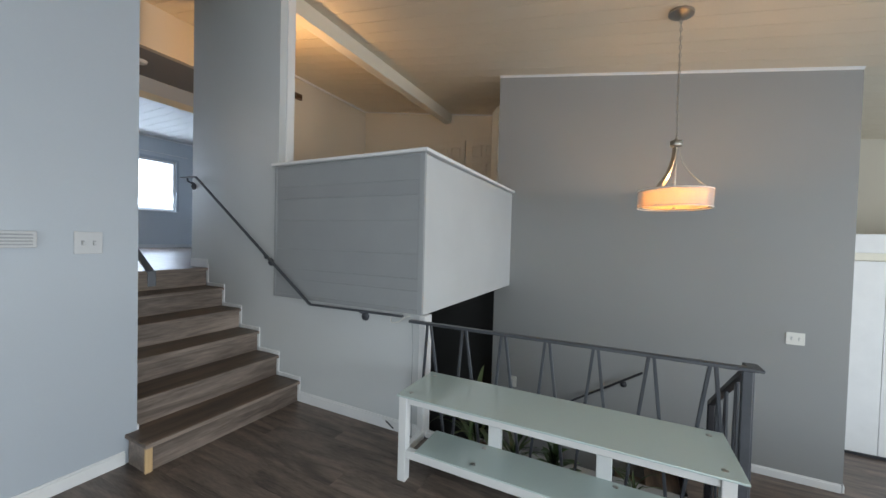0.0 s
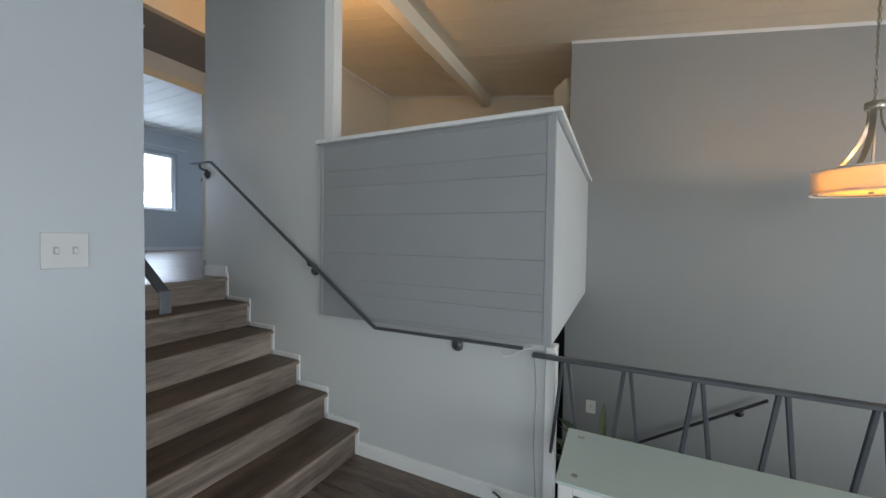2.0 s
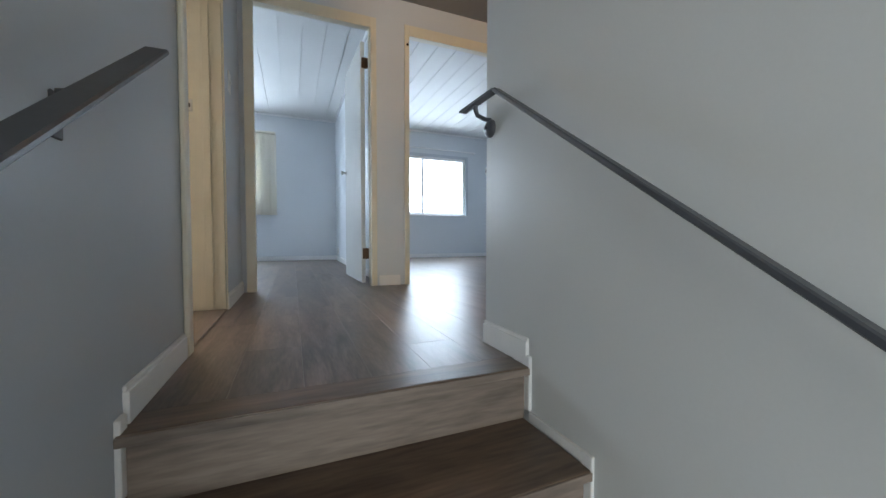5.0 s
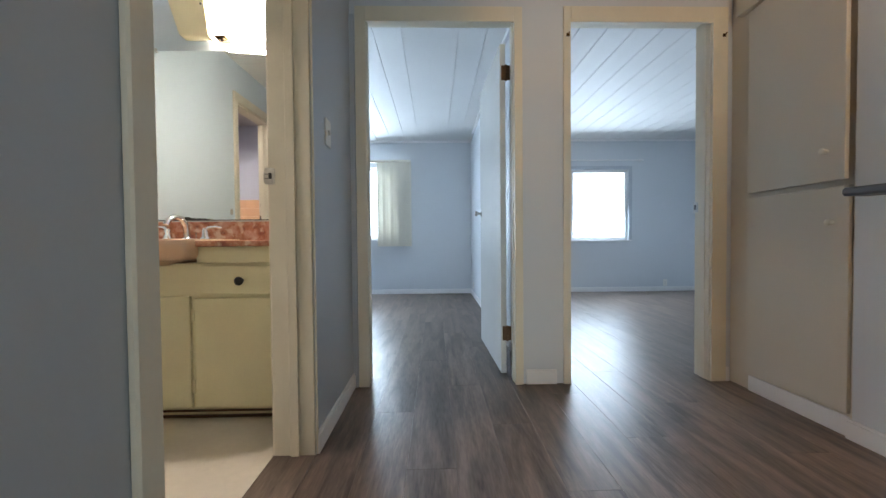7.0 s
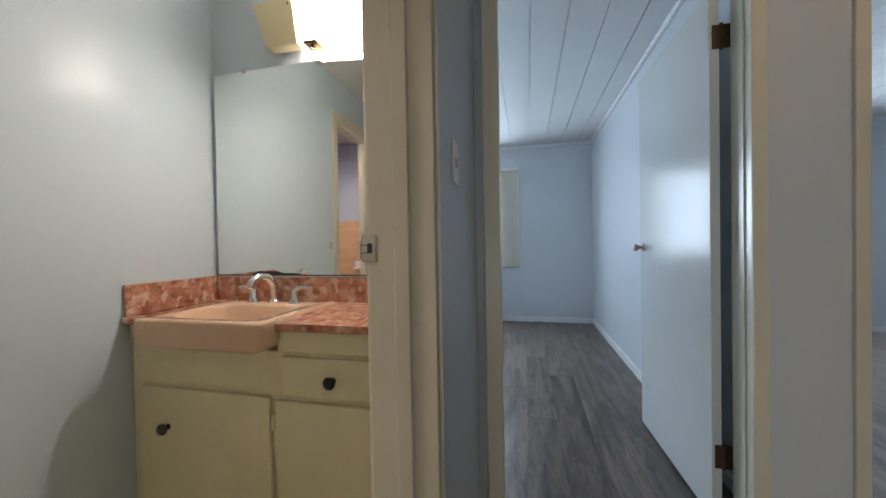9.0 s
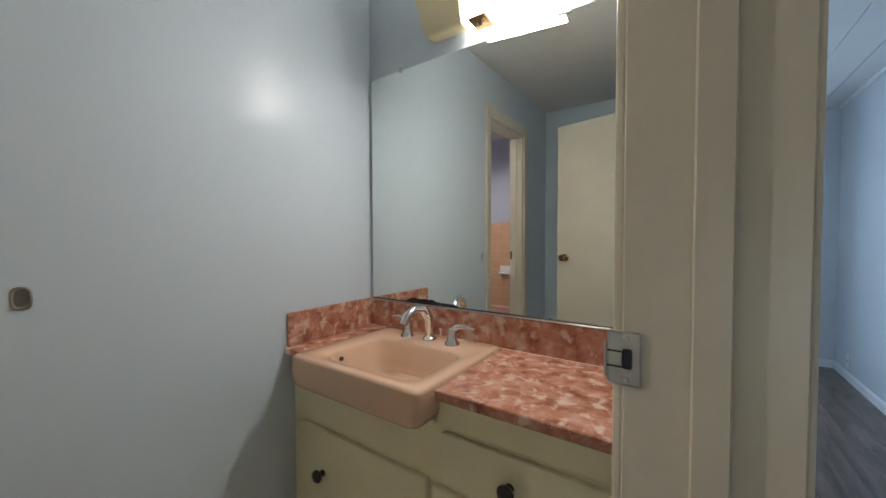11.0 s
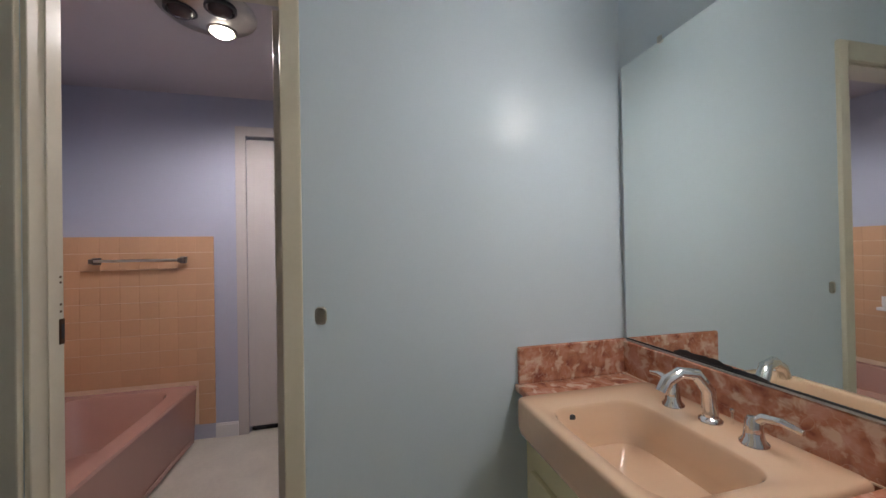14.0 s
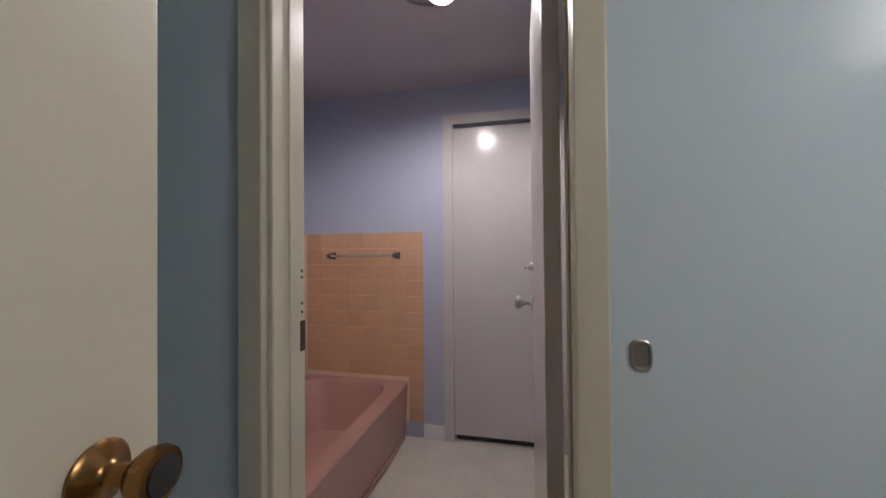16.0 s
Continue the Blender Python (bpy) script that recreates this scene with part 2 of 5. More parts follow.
M_METAL = mat("dark_grey_rail_paint", (0.060, 0.066, 0.078), 0.38, vary=0.2, scale=8, grain=60, spec=0.6)
M_BLACK = mat("black_metal_paint", (0.025, 0.025, 0.03), 0.35, vary=0.2, scale=8)
M_CHROME = mat("polished_chrome", (0.75, 0.75, 0.76), 0.1, 1.0, vary=0.04, scale=12, bump=0)
M_NICKEL = mat("brushed_nickel", (0.42, 0.40, 0.36), 0.3, 1.0, vary=0.08, scale=20)
M_STEEL = mat("worn_steel", (0.5, 0.5, 0.48), 0.35, 1.0, vary=0.2, scale=25)
M_DULL = mat("dull_dark_chrome", (0.17, 0.16, 0.15), 0.3, 0.9, vary=0.1, scale=20)
M_BRASS = mat("aged_brass", (0.27, 0.145, 0.055), 0.26, 1.0, vary=0.2, scale=18)
M_KNOB = mat("black_bronze_knob", (0.02, 0.015, 0.012), 0.3, 0.2, vary=0.3, scale=30)
M_BRONZE = mat("dark_bronze", (0.12, 0.07, 0.04), 0.35, 0.8, vary=0.2, scale=30)
M_FLOOR = wood("grey_brown_laminate", (0.052, 0.037, 0.029), (0.245, 0.183, 0.150), 0.30, piece=0.11, spec=0.45, fineness=15)
# one laminate in two tones: shading of treads against risers is coloured in
M_TREAD = wood("laminate_tread_shade_tone", (0.046, 0.028, 0.019), (0.215, 0.147, 0.105), 0.36, along="x")
M_RISER = wood("laminate_riser_lit_tone", (0.090, 0.066, 0.054), (0.335, 0.262, 0.218), 0.45, along="x")
M_RAWWOOD = wood("raw_pine", (0.45, 0.28, 0.14), (0.62, 0.42, 0.22), 0.6, along="z")
M_VINYL = mat("beige_vinyl_floor", (0.62, 0.57, 0.48), 0.4, vary=0.08, scale=5, grain=40)
M_MARBLE = marble("pink_marble_laminate")
M_PEACH = mat("peach_porcelain", (0.66, 0.445, 0.30), 0.12, vary=0.02, scale=3, bump=0.0, coat=0.5)
M_ROSE = mat("dusty_rose_enamel", (0.46, 0.25, 0.205), 0.15, vary=0.03, scale=3, bump=0.0, coat=0.4)
M_TILE = mat("peach_glazed_tile", (0.62, 0.375, 0.225), 0.16, vary=0.04, scale=5, bump=0.02, piece=0.04)
M_GROUT = mat("pale_grout", (0.74, 0.55, 0.40), 0.8, vary=0.08, scale=10)
M_PLASTIC = mat("white_plastic", (0.76, 0.75, 0.71), 0.35, vary=0.02, scale=5, bump=0)
M_PLATE = mat("grey_white_switch_plastic", (0.54, 0.545, 0.555), 0.35, vary=0.03, scale=8, bump=0)
M_TABLE = mat("white_lacquer", (0.78, 0.78, 0.77), 0.3, vary=0.03, scale=5)
M_FROST = mat("frosted_aqua_glass", (0.55, 0.66, 0.64), 0.14, vary=0.02, scale=2, bump=0, coat=0.6)
# near black holds the unlit lower hall's shade; also colours a knob centre
M_DARK = mat("near_black_hall_shade_and_knob", (0.03, 0.03, 0.03), 0.7, vary=0.1, scale=2)
M_LEAF = mat("dark_green_leaf", (0.045, 0.085, 0.03), 0.4, vary=0.4, scale=9, piece=0.3)
M_LEAFPALE = mat("variegated_pale_leaf", (0.10, 0.14, 0.065), 0.4, vary=0.4, scale=12)
M_POT = mat("brown_basket_pot", (0.16, 0.10, 0.06), 0.7, vary=0.2, scale=30)
M_SOIL = mat("potting_soil", (0.03, 0.02, 0.015), 0.9, vary=0.4, scale=40, bump=0.4)
M_BLIND = mat("cream_vinyl_blind", (0.72, 0.68, 0.58), 0.5, vary=0.03, scale=4)
M_MIRROR = bpy.data.materials.new("silvered_mirror")
M_MIRROR.use_nodes = True
mb = M_MIRROR.node_tree.nodes["Principled BSDF"]
mb.inputs["Base Color"].default_value, mb.inputs["Metallic"].default_value, mb.inputs["Roughness"].default_value = (0.86, 0.90, 0.87, 1), 1, 0.015
M_PANE = glass("window_pane")
M_BULB = glow("lit_bulb", (1.0, 0.95, 0.86), 14)
M_SHADE = bpy.data.materials.new("translucent_fabric_shade")
M_SHADE.use_nodes = True
sn = M_SHADE.node_tree
sheet, through_light, both = sn.nodes.new("ShaderNodeBsdfDiffuse"), sn.nodes.new("ShaderNodeBsdfTranslucent"), sn.nodes.new("ShaderNodeMixShader")
sheet.inputs["Color"].default_value, through_light.inputs["Color"].default_value = (0.86, 0.80, 0.72, 1), (0.94, 0.76, 0.46, 1)
both.inputs[0].default_value = 0.6
sn.links.new(sheet.outputs[0], both.inputs[1])
sn.links.new(through_light.outputs[0], both.inputs[2])
sn.links.new(both.outputs[0], sn.nodes["Material Output"].inputs["Surface"])
M_SHADESHEER = mat("sheer_white_shade", (0.8, 0.74, 0.68), 0.7, vary=0.05, scale=30)
M_LITGLASS = glow("lit_cream_glass", (1.0, 0.95, 0.92), 17.5)
# same glass away from the bulb: its dimness is set by colour
M_CREAMGLASS = mat("dim_end_cream_glass", (0.74, 0.66, 0.42), 0.25, vary=0.03, scale=4, bump=0)
M_BULBOFF = mat("unlit_red_heat_bulb", (0.05, 0.035, 0.035), 0.15, vary=0.1, scale=6, bump=0)
M_SKYCARD = glow("bright_sky", (0.64, 0.80, 1.0), 2.6)


# ---- mesh helpers ----
def add_box(bm, x0, y0, z0, x1, y1, z1, bevel=0.0, seg=1):
    """A box between two corners, its edges rounded by bevel."""
    m = Matrix.Translation(((x0 + x1) / 2, (y0 + y1) / 2, (z0 + z1) / 2)) @ Matrix.Diagonal((abs(x1 - x0), abs(y1 - y0), abs(z1 - z0), 1))
    made = bmesh.ops.create_cube(bm, size=1, matrix=m)["verts"]
    if bevel:
        edges = list({e for v in made for e in v.link_edges})
        bmesh.ops.bevel(bm, geom=edges, offset=bevel, segments=seg, affect="EDGES", profile=0.6)
    return bm


def box(x0, y0, z0, x1, y1, z1, bevel=0.0, seg=1):
    return add_box(bmesh.new(), x0, y0, z0, x1, y1, z1, bevel, seg)


def add_tube(bm, points, radius, seg=10, radii=None, cap=True):
    """A round bar swept along points."""
    pts = [Vector(p) for p in points]
    rings = []
    side = None
    for i, p in enumerate(pts):
        d = (pts[min(i + 1, len(pts) - 1)] - pts[max(i - 1, 0)]).normalized()
        if side is None:
            side = d.orthogonal().normalized()
        side = (side - d * side.dot(d)).normalized()
        other = d.cross(side)
        r = radii[i] if radii else radius
        rings.append([bm.verts.new(p + (side * math.cos(a) + other * math.sin(a)) * r) for a in [2 * math.pi * k / seg for k in range(seg)]])
    for a, b in zip(rings, rings[1:]):
        for k in range(seg):
            bm.faces.new((a[k], a[(k + 1) % seg], b[(k + 1) % seg], b[k]))
    if cap:
        bm.faces.new(rings[0][::-1])
        bm.faces.new(rings[-1])
    return bm


def tube(points, radius, seg=10, radii=None):
    return add_tube(bmesh.new(), points, radius, seg, radii)


def bar(a, b, width, depth, bevel=0.002, up=(0, 0, 1)):
    """A flat bar from a to b, of the given width (level) and depth."""
    a, b = Vector(a), Vector(b)
    d = (b - a).normalized()
    side = d.cross(Vector(up)).normalized()
    top = side.cross(d)
    bm = bmesh.new()
    add_box(bm, -width / 2, 0, -depth / 2, width / 2, (b - a).length, depth / 2, bevel)
    m = Matrix((side, d, top)).transposed().to_4x4()
    m.translation = a
    bm.transform(m)
    return bm


def lathe(profile, seg=24, axis="z", at=(0, 0, 0)):
    """A turned shape from (radius, height) pairs."""
    bm = bmesh.new()
    rings = []
    for r, z in profile:
        if r < 1e-5:
            rings.append([bm.verts.new((0, 0, z))])
        else:
            rings.append([bm.verts.new((r * math.cos(2 * math.pi * k / seg), r * math.sin(2 * math.pi * k / seg), z)) for k in range(seg)])
    for a, b in zip(rings, rings[1:]):
        for k in range(seg):
            n = (k + 1) % seg
            if len(a) == 1 and len(b) == 1:
                continue
            if len(a) == 1:
                bm.faces.new((a[0], b[n], b[k]))
            elif len(b) == 1:
                bm.faces.new((a[k], a[n], b[0]))
            else:
                bm.faces.new((a[k], a[n], b[n], b[k]))
    turn = {"z": Matrix.Identity(4), "x": Matrix.Rotation(radians(90), 4, "Y"), "-x": Matrix.Rotation(radians(-90), 4, "Y"),
            "y": Matrix.Rotation(radians(-90), 4, "X"), "-y": Matrix.Rotation(radians(90), 4, "X"), "-z": Matrix.Rotation(radians(180), 4, "X")}[axis]
    bm.transform(Matrix.Translation(at) @ turn)
    return bm


def mesh_of(name, bm, material, smooth=None):
    me = bpy.data.meshes.new(name)
    bmesh.ops.recalc_face_normals(bm, faces=bm.faces)
    if smooth:
        for fc in bm.faces:
            fc.smooth = True
        for e in bm.edges:
            if len(e.link_faces) == 2 and e.calc_face_angle(0) > radians(smooth):
                e.smooth = False
    bm.to_mesh(me)
    bm.free()
    me.materials.append(material)
    return me


def part(name, bm, material, parent, label="", smooth=None):
    """Links a bmesh as one mesh object under a thing or a part. Its points are in the world's metres."""
    ob = new(name, mesh_of(name, bm, material, smooth))
    if parent is not None:
        ob.parent = parent
    if label:
        ob["label"] = label
    return ob


def thing(name, label, category, group=""):
    return tagged(new(name), label, category, group)


def structure(name, bm, material, label=""):
    return tagged(new(name, mesh_of(name, bm, material)), label, "", "", "structure")


def solid(name, label, category, bm, material, group="", smooth=None):
    return tagged(new(name, mesh_of(name, bm, material, smooth)), label, category, group)


# ---- large structure ----
UP = 1.05          # upper floor
LOW = -0.70        # entry floor
RISE, GO = 0.175, 0.259


def ceil_z(y):
    return 3.41 + 0.155 * (y + 0.986)


def wall_y(name, x0, x1, y0, y1, z0, z1, material, label, holes=()):
    """A wall along x between the faces y0 and y1, with openings (xa, xb, za, zb) through it."""
    bm = bmesh.new()
    x = x0
    for xa, xb, za, zb in sorted(holes):
        if xa > x:
            add_box(bm, x, y0, z0, xa, y1, z1)
        if za > z0:
            add_box(bm, xa, y0, z0, xb, y1, za)
        if zb < z1:
            add_box(bm, xa, y0, zb, xb, y1, z1)
        x = xb
    if x < x1:
        add_box(bm, x, y0, z0, x1, y1, z1)
    return structure(name, bm, material, label)


def wall_x(name, y0, y1, x0, x1, z0, z1, material, label, holes=()):
    bm = bmesh.new()
    y = y0
    for ya, yb, za, zb in sorted(holes):
        if ya > y:
            add_box(bm, x0, y, z0, x1, ya, z1)
        if za > z0:
            add_box(bm, x0, ya, z0, x1, yb, za)
        if zb < z1:
            add_box(bm, x0, ya, zb, x1, yb, z1)
        y = yb
    if y < y1:
        add_box(bm, x0, y, z0, x1, y1, z1)
    return structure(name, bm, material, label)


DOOR_TOP = 3.135
TOP = 4.35
# floors (sub-floors; the boards lie on them)
structure("floor_living", box(-6.4, -7.6, -0.12, 0.05, 0.25, -0.012), M_FLOOR, "dark grey-brown laminate living room floor")
bm = box(-1.04, 1.33, UP - 0.18, 0.12, 3.34, UP - 0.012)
add_box(bm, 0.12, 0.20, UP - 0.18, 1.25, 3.34, UP - 0.012)
add_box(bm, -4.3, 3.361, UP - 0.18, 4.2, 7.2, UP - 0.012)
structure("floor_upper", bm, M_FLOOR, "grey-brown laminate floor of the upper hall and bedrooms")
bm = box(0.075, -1.12, UP - 0.175, 1.25, 0.20, UP)
add_box(bm, 1.25, -1.12, UP - 0.175, 3.75, 2.35, UP)
structure("floor_loft", bm, M_FLOOR, "grey-brown laminate loft floor")
structure("floor_bathroom", box(-4.3, 0.4, UP - 0.18, -1.045, 3.36, UP), M_VINYL, "worn beige vinyl bathroom floor")
bm = box(1.10, -7.6, LOW - 0.15, 4.2, -2.95, LOW)
structure("floor_entry", bm, M_FLOOR, "brown laminate entry floor")
# the unlit hall's darkness is put into the floor colour
structure("floor_basement", box(-0.3, -3.0, -1.95, 2.4, 2.4, -1.75), M_DARK, "basement hall floor coloured near black for unlit shade")

# living room walls
wall_y("wall_living_north", -6.4, -1.04, 0.219, 0.33, -0.1, TOP, M_BLUE, "pale blue painted living room wall")
wall_x("wall_stair_west", 0.33, 3.34, -1.20, -1.04, -0.1, TOP, M_BLUE, "pale blue painted stair and hall wall", [(1.845, 2.67, UP - 0.03, DOOR_TOP + 0.015)])
wall_x("wall_living_west", -7.6, 0.33, -6.52, -6.40, -0.1, TOP, M_BLUE, "pale blue living room wall with a wide window", [(-5.4, -1.2, 0.2, 2.5)])
wall_y("wall_living_south", -6.52, 4.2, -7.72, -7.60, -0.9, TOP, M_BLUE, "pale blue living room wall with a wide window", [(-4.9, -0.3, 0.2, 2.5), (0.7, 2.1, -0.6, 1.5)])
wall_x("wall_entry_east", -7.72, -3.6, 4.2, 4.32, -0.9, TOP, M_CREAMWALL, "cream entry wall above the closet")
# handrail wall: low part below the loft, full height beside the hall
bm = box(0.0, -1.15, -2.0, 0.075, 0.30, 0.87)
add_box(bm, 0.0, 0.30, -2.0, 0.143, 1.58, TOP)
structure("wall_stair_east", bm, M_STAIRWALL, "off-white stair wall ending in a free corner")
structure("trim_wall_end", box(0.068, 0.286, 2.0, 0.147, 0.2995, 3.58, 0.002), M_WHITE, "white painted wall end")
structure("trim_stairwell_corner", box(-0.012, -1.20, -0.02, 0.085, -1.151, 0.855, 0.003), M_WHITE, "white corner board")
wall_x("wall_pendant", -4.15, -0.986, 2.115, 2.24, -2.0, TOP, M_GREY, "tall warm grey feature wall")
# basement walls carry the missing light in their colour too
wall_x("wall_basement_east", -0.986, 2.4, 2.30, 2.42, -2.0, 0.86, M_DARK, "basement wall coloured near black for unlit shade")
wall_y("wall_basement_north", -0.3, 2.42, 2.3, 2.42, -2.0, 0.86, M_DARK, "basement wall coloured near black for unlit shade")
wall_x("wall_basement_west", -3.0, 2.3, -0.2, -0.06, -2.0, -0.13, M_DARK, "stairwell wall below the floor, coloured near black for shade")

# upper walls
wall_y("wall_hall_north", -1.20, 4.2, 3.34, 3.46, 0.8, TOP, M_BEDROOM, "pale hall wall with two doorways",
       [(-0.965, -0.075, UP - 0.03, 3.215), (0.225, 1.085, UP - 0.03, 3.215)])
wall_x("wall_hall_east", 2.30, 3.34, 1.235, 1.33, UP - 0.1, TOP, M_BEDROOM, "pale hall wall beside the linen cupboard")
structure("wall_hall_pier", box(1.184, 2.30, UP - 0.1, 1.2345, 2.695, TOP), M_BEDROOM, "pale hall wall beside the linen cupboard")
wall_y("wall_loft_north", 1.33, 3.75, 2.30, 2.42, UP - 0.1, TOP, M_CREAMWALL, "cream loft wall")
wall_x("wall_loft_east", -0.986, 2.42, 3.62, 3.74, UP - 0.1, TOP, M_CREAMWALL, "cream loft wall with panel doors")
wall_y("wall_loft_south", 2.24, 3.74, -1.10, -0.988, UP - 0.1, TOP, M_CREAMWALL, "cream loft wall")
wall_y("wall_bedrooms_north", -4.3, 4.2, 7.08, 7.22, 0.8, TOP, M_BEDROOM, "pale blue bedroom wall with two windows",
       [(-2.75, -1.02, 1.95, 3.10), (0.78, 2.62, 1.90, 3.05)])
wall_x("wall_between_bedrooms", 3.46, 7.08, 0.03, 0.14, UP - 0.1, TOP, M_BEDROOM, "pale blue wall between the bedrooms")
wall_x("wall_bedroom_east", 3.46, 7.08, 3.96, 4.08, UP - 0.1, TOP, M_BEDROOM, "pale blue bedroom wall")
wall_x("wall_bedroom_west", 3.46, 7.08, -4.2, -4.08, UP - 0.1, TOP, M_BEDROOM, "pale blue bedroom wall")

# bathroom walls
wall_x("wall_vanity_west", 1.06, 3.36, -2.445, -2.335, UP - 0.1, 3.62, M_AQUA, "glossy aqua vanity room wall", [(1.612, 2.226, UP - 0.03, 3.15)])
wall_y("wall_vanity_south", -2.445, -1.20, 0.95, 1.06, UP - 0.1, 3.62, M_AQUA, "aqua vanity room wall")
structure("wall_vanity_north", box(-2.445, 3.36, UP - 0.1, -1.20, 3.46, TOP), M_AQUA, "aqua wall behind the mirror")
structure("wall_vanity_east", box(-1.206, 1.06, UP - 0.1, -1.2005, 1.80, 3.62), M_AQUA, "aqua vanity room wall beside the door")
wall_x("wall_bath_west", 0.4, 3.36, -4.24, -4.12, UP - 0.1, 3.62, M_LILAC, "lilac-blue bathroom wall", [(1.65, 2.36, UP - 0.03, 3.22)])
wall_y("wall_bath_south", -4.24, -2.445, 0.36, 0.48, UP - 0.1, 3.62, M_LILAC, "lilac-blue bathroom wall")
structure("wall_bath_north", box(-4.3, 3.36, UP - 0.1, -2.445, 3.46, TOP), M_LILAC, "lilac-blue bathroom wall")
structure("wall_bath_east", box(-2.452, 0.48, UP - 0.1, -2.4455, 1.61, 3.62), M_LILAC, "lilac-blue bathroom wall")

# ceilings
def sloped(name, x0, x1, y0, y1, thick, material, label, boards=0.19, gap=0.006):
    """A sloping ceiling of boards that run down the slope."""
    bm = bmesh.new()
    x = x0
    while x < x1 - 0.01:
        e = min(x + boards, x1)
        pts = [(x, y0, ceil_z(y0)), (e - gap, y0, ceil_z(y0)), (e - gap, y1, ceil_z(y1)), (x, y1, ceil_z(y1))]
        lo = [bm.verts.new(p) for p in pts]
        hi = [bm.verts.new((p[0], p[1], p[2] + thick)) for p in pts]
        bm.faces.new(lo)
        bm.faces.new(hi)
        for k in range(4):
            bm.faces.new((lo[k], lo[(k + 1) % 4], hi[(k + 1) % 4], hi[k]))
        x = e
    pts = [(x0, y0), (x1, y0), (x1, y1), (x0, y1)]
    lo = [bm.verts.new((a, b, ceil_z(b) + 0.008)) for a, b in pts]
    hi = [bm.verts.new((a, b, ceil_z(b) + thick + 0.06)) for a, b in pts]
    bm.faces.new(lo)
    bm.faces.new(hi)
    for k in range(4):
        bm.faces.new((lo[k], lo[(k + 1) % 4], hi[(k + 1) % 4], hi[k]))
    return structure(name, bm, material, label)


sloped("ceiling_living", -6.45, 4.25, -7.65, 2.45, 0.03, M_CEIL, "sloping cream board ceiling")
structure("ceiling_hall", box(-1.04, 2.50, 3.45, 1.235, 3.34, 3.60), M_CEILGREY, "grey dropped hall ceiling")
structure("wall_hall_drop", box(-1.04, 2.42, 3.45, 1.235, 2.499, TOP), M_CREAMWALL, "cream face above the dropped hall ceiling")


def board_ceiling(name, x0, x1, y0, y1, z, material, label, pitch=0.22):
    bm = bmesh.new()
    x = x0
    while x < x1 - 0.01:
        e = min(x + pitch, x1)
        add_box(bm, x, y0, z, e - 0.007, y1, z + 0.02)
        x = e
    add_box(bm, x0, y0, z + 0.01, x1, y1, z + 0.1)
    return structure(name, bm, material, label)


board_ceiling("ceiling_room_a", -4.1, 0.03, 3.46, 7.08, 3.52, M_CEILW, "white board ceiling")
board_ceiling("ceiling_room_b", 0.14, 3.96, 3.46, 7.08, 3.54, M_CEILW, "white board ceiling")
structure("ceiling_vanity", box(-2.335, 1.06, 3.50, -1.20, 3.36, 3.60), M_CEILVANITY, "off-white vanity room ceiling")
structure("ceiling_bath", box(-4.12, 0.48, 3.50, -2.452, 3.36, 3.60), M_CEILLILAC, "plain bathroom ceiling")
structure("backdrop", box(-9, 9.6, -2, 9, 9.65, 8), M_SKYCARD, "bright overcast distance outside the windows")
structure("ground", box(-60, -60, -2.2, 60, 60, -2.0), mat("dry_ground", (0.25, 0.23, 0.18), 0.9, vary=0.3, scale=0.5, grain=5), "dry ground outside")

# ---- stairs, loft front ----
stairs = tagged(new("staircase"), "six-riser laminate staircase with shade-darkened treads and lighter grey-brown risers", "staircase", "", "structure")
for k in range(1, 7):
    y = GO * (k - 1)
    x0 = -1.10 if k == 1 else -1.038
    if k == 1:
        bm = box(x0 + 0.012, 0.018, 0, -0.012, 0.20, RISE - 0.024)
        part("step_core", bm, M_RISER, stairs)
    part("riser", box(x0 + 0.01, y + 0.012, (k - 1) * RISE, -0.012, y + 0.026, k * RISE - 0.024, 0.001), M_RISER, stairs)
    deep = y + GO + 0.03 if k < 6 else y + 0.10
    part("tread", box(x0, y - 0.014, k * RISE - 0.024, -0.012, deep, k * RISE, 0.006, 2), M_TREAD, stairs)
    part("nosing", box(x0, y - 0.0175, k * RISE - 0.026, -0.012, y - 0.0145, k * RISE - 0.004, 0.001), M_RISER, stairs, "lighter nosing strip")
    # white stepped skirting along the handrail wall
    part("skirting", box(-0.012, y - 0.012, (k - 1) * RISE + (0.0 if k == 1 else 0.03), 0.0, y + 0.024, k * RISE + 0.03, 0.002), M_WHITE, stairs, "white stepped skirting")
    if k < 6:
        part("skirting", box(-0.012, y + 0.024, k * RISE, 0.0, y + GO - 0.012, k * RISE + 0.03, 0.002), M_WHITE, stairs, "white stepped skirting")
        part("skirting", box(-1.040, y + 0.024 if k > 1 else 0.22, k * RISE, -1.028, y + GO - 0.012, k * RISE + 0.03, 0.002), M_WHITE, stairs, "white stepped skirting")
    if k > 1:
        part("skirting", box(-1.040, y - 0.012, (k - 1) * RISE + 0.03, -1.028, y + 0.024, k * RISE + 0.03, 0.002), M_WHITE, stairs, "white stepped skirting")
part("end_strip", box(-1.094, -0.004, 0, -1.058, 0.013, RISE - 0.024, 0.002), M_RAWWOOD, stairs, "raw pine strip at the step corner")

front = tagged(new("loft_parapet"), "grey-painted parapet of the loft with shiplap boards and white cap", "parapet", "", "structure")
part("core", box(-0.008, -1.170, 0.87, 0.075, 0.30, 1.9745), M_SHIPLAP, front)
# paler end face against darker boards: the fall of light is in the colours
part("south_panel", box(-0.008, -1.176, 0.86, 2.115, -1.10, 1.965), M_PANEL, front, "plain grey end panel, coloured paler for the light it faces")
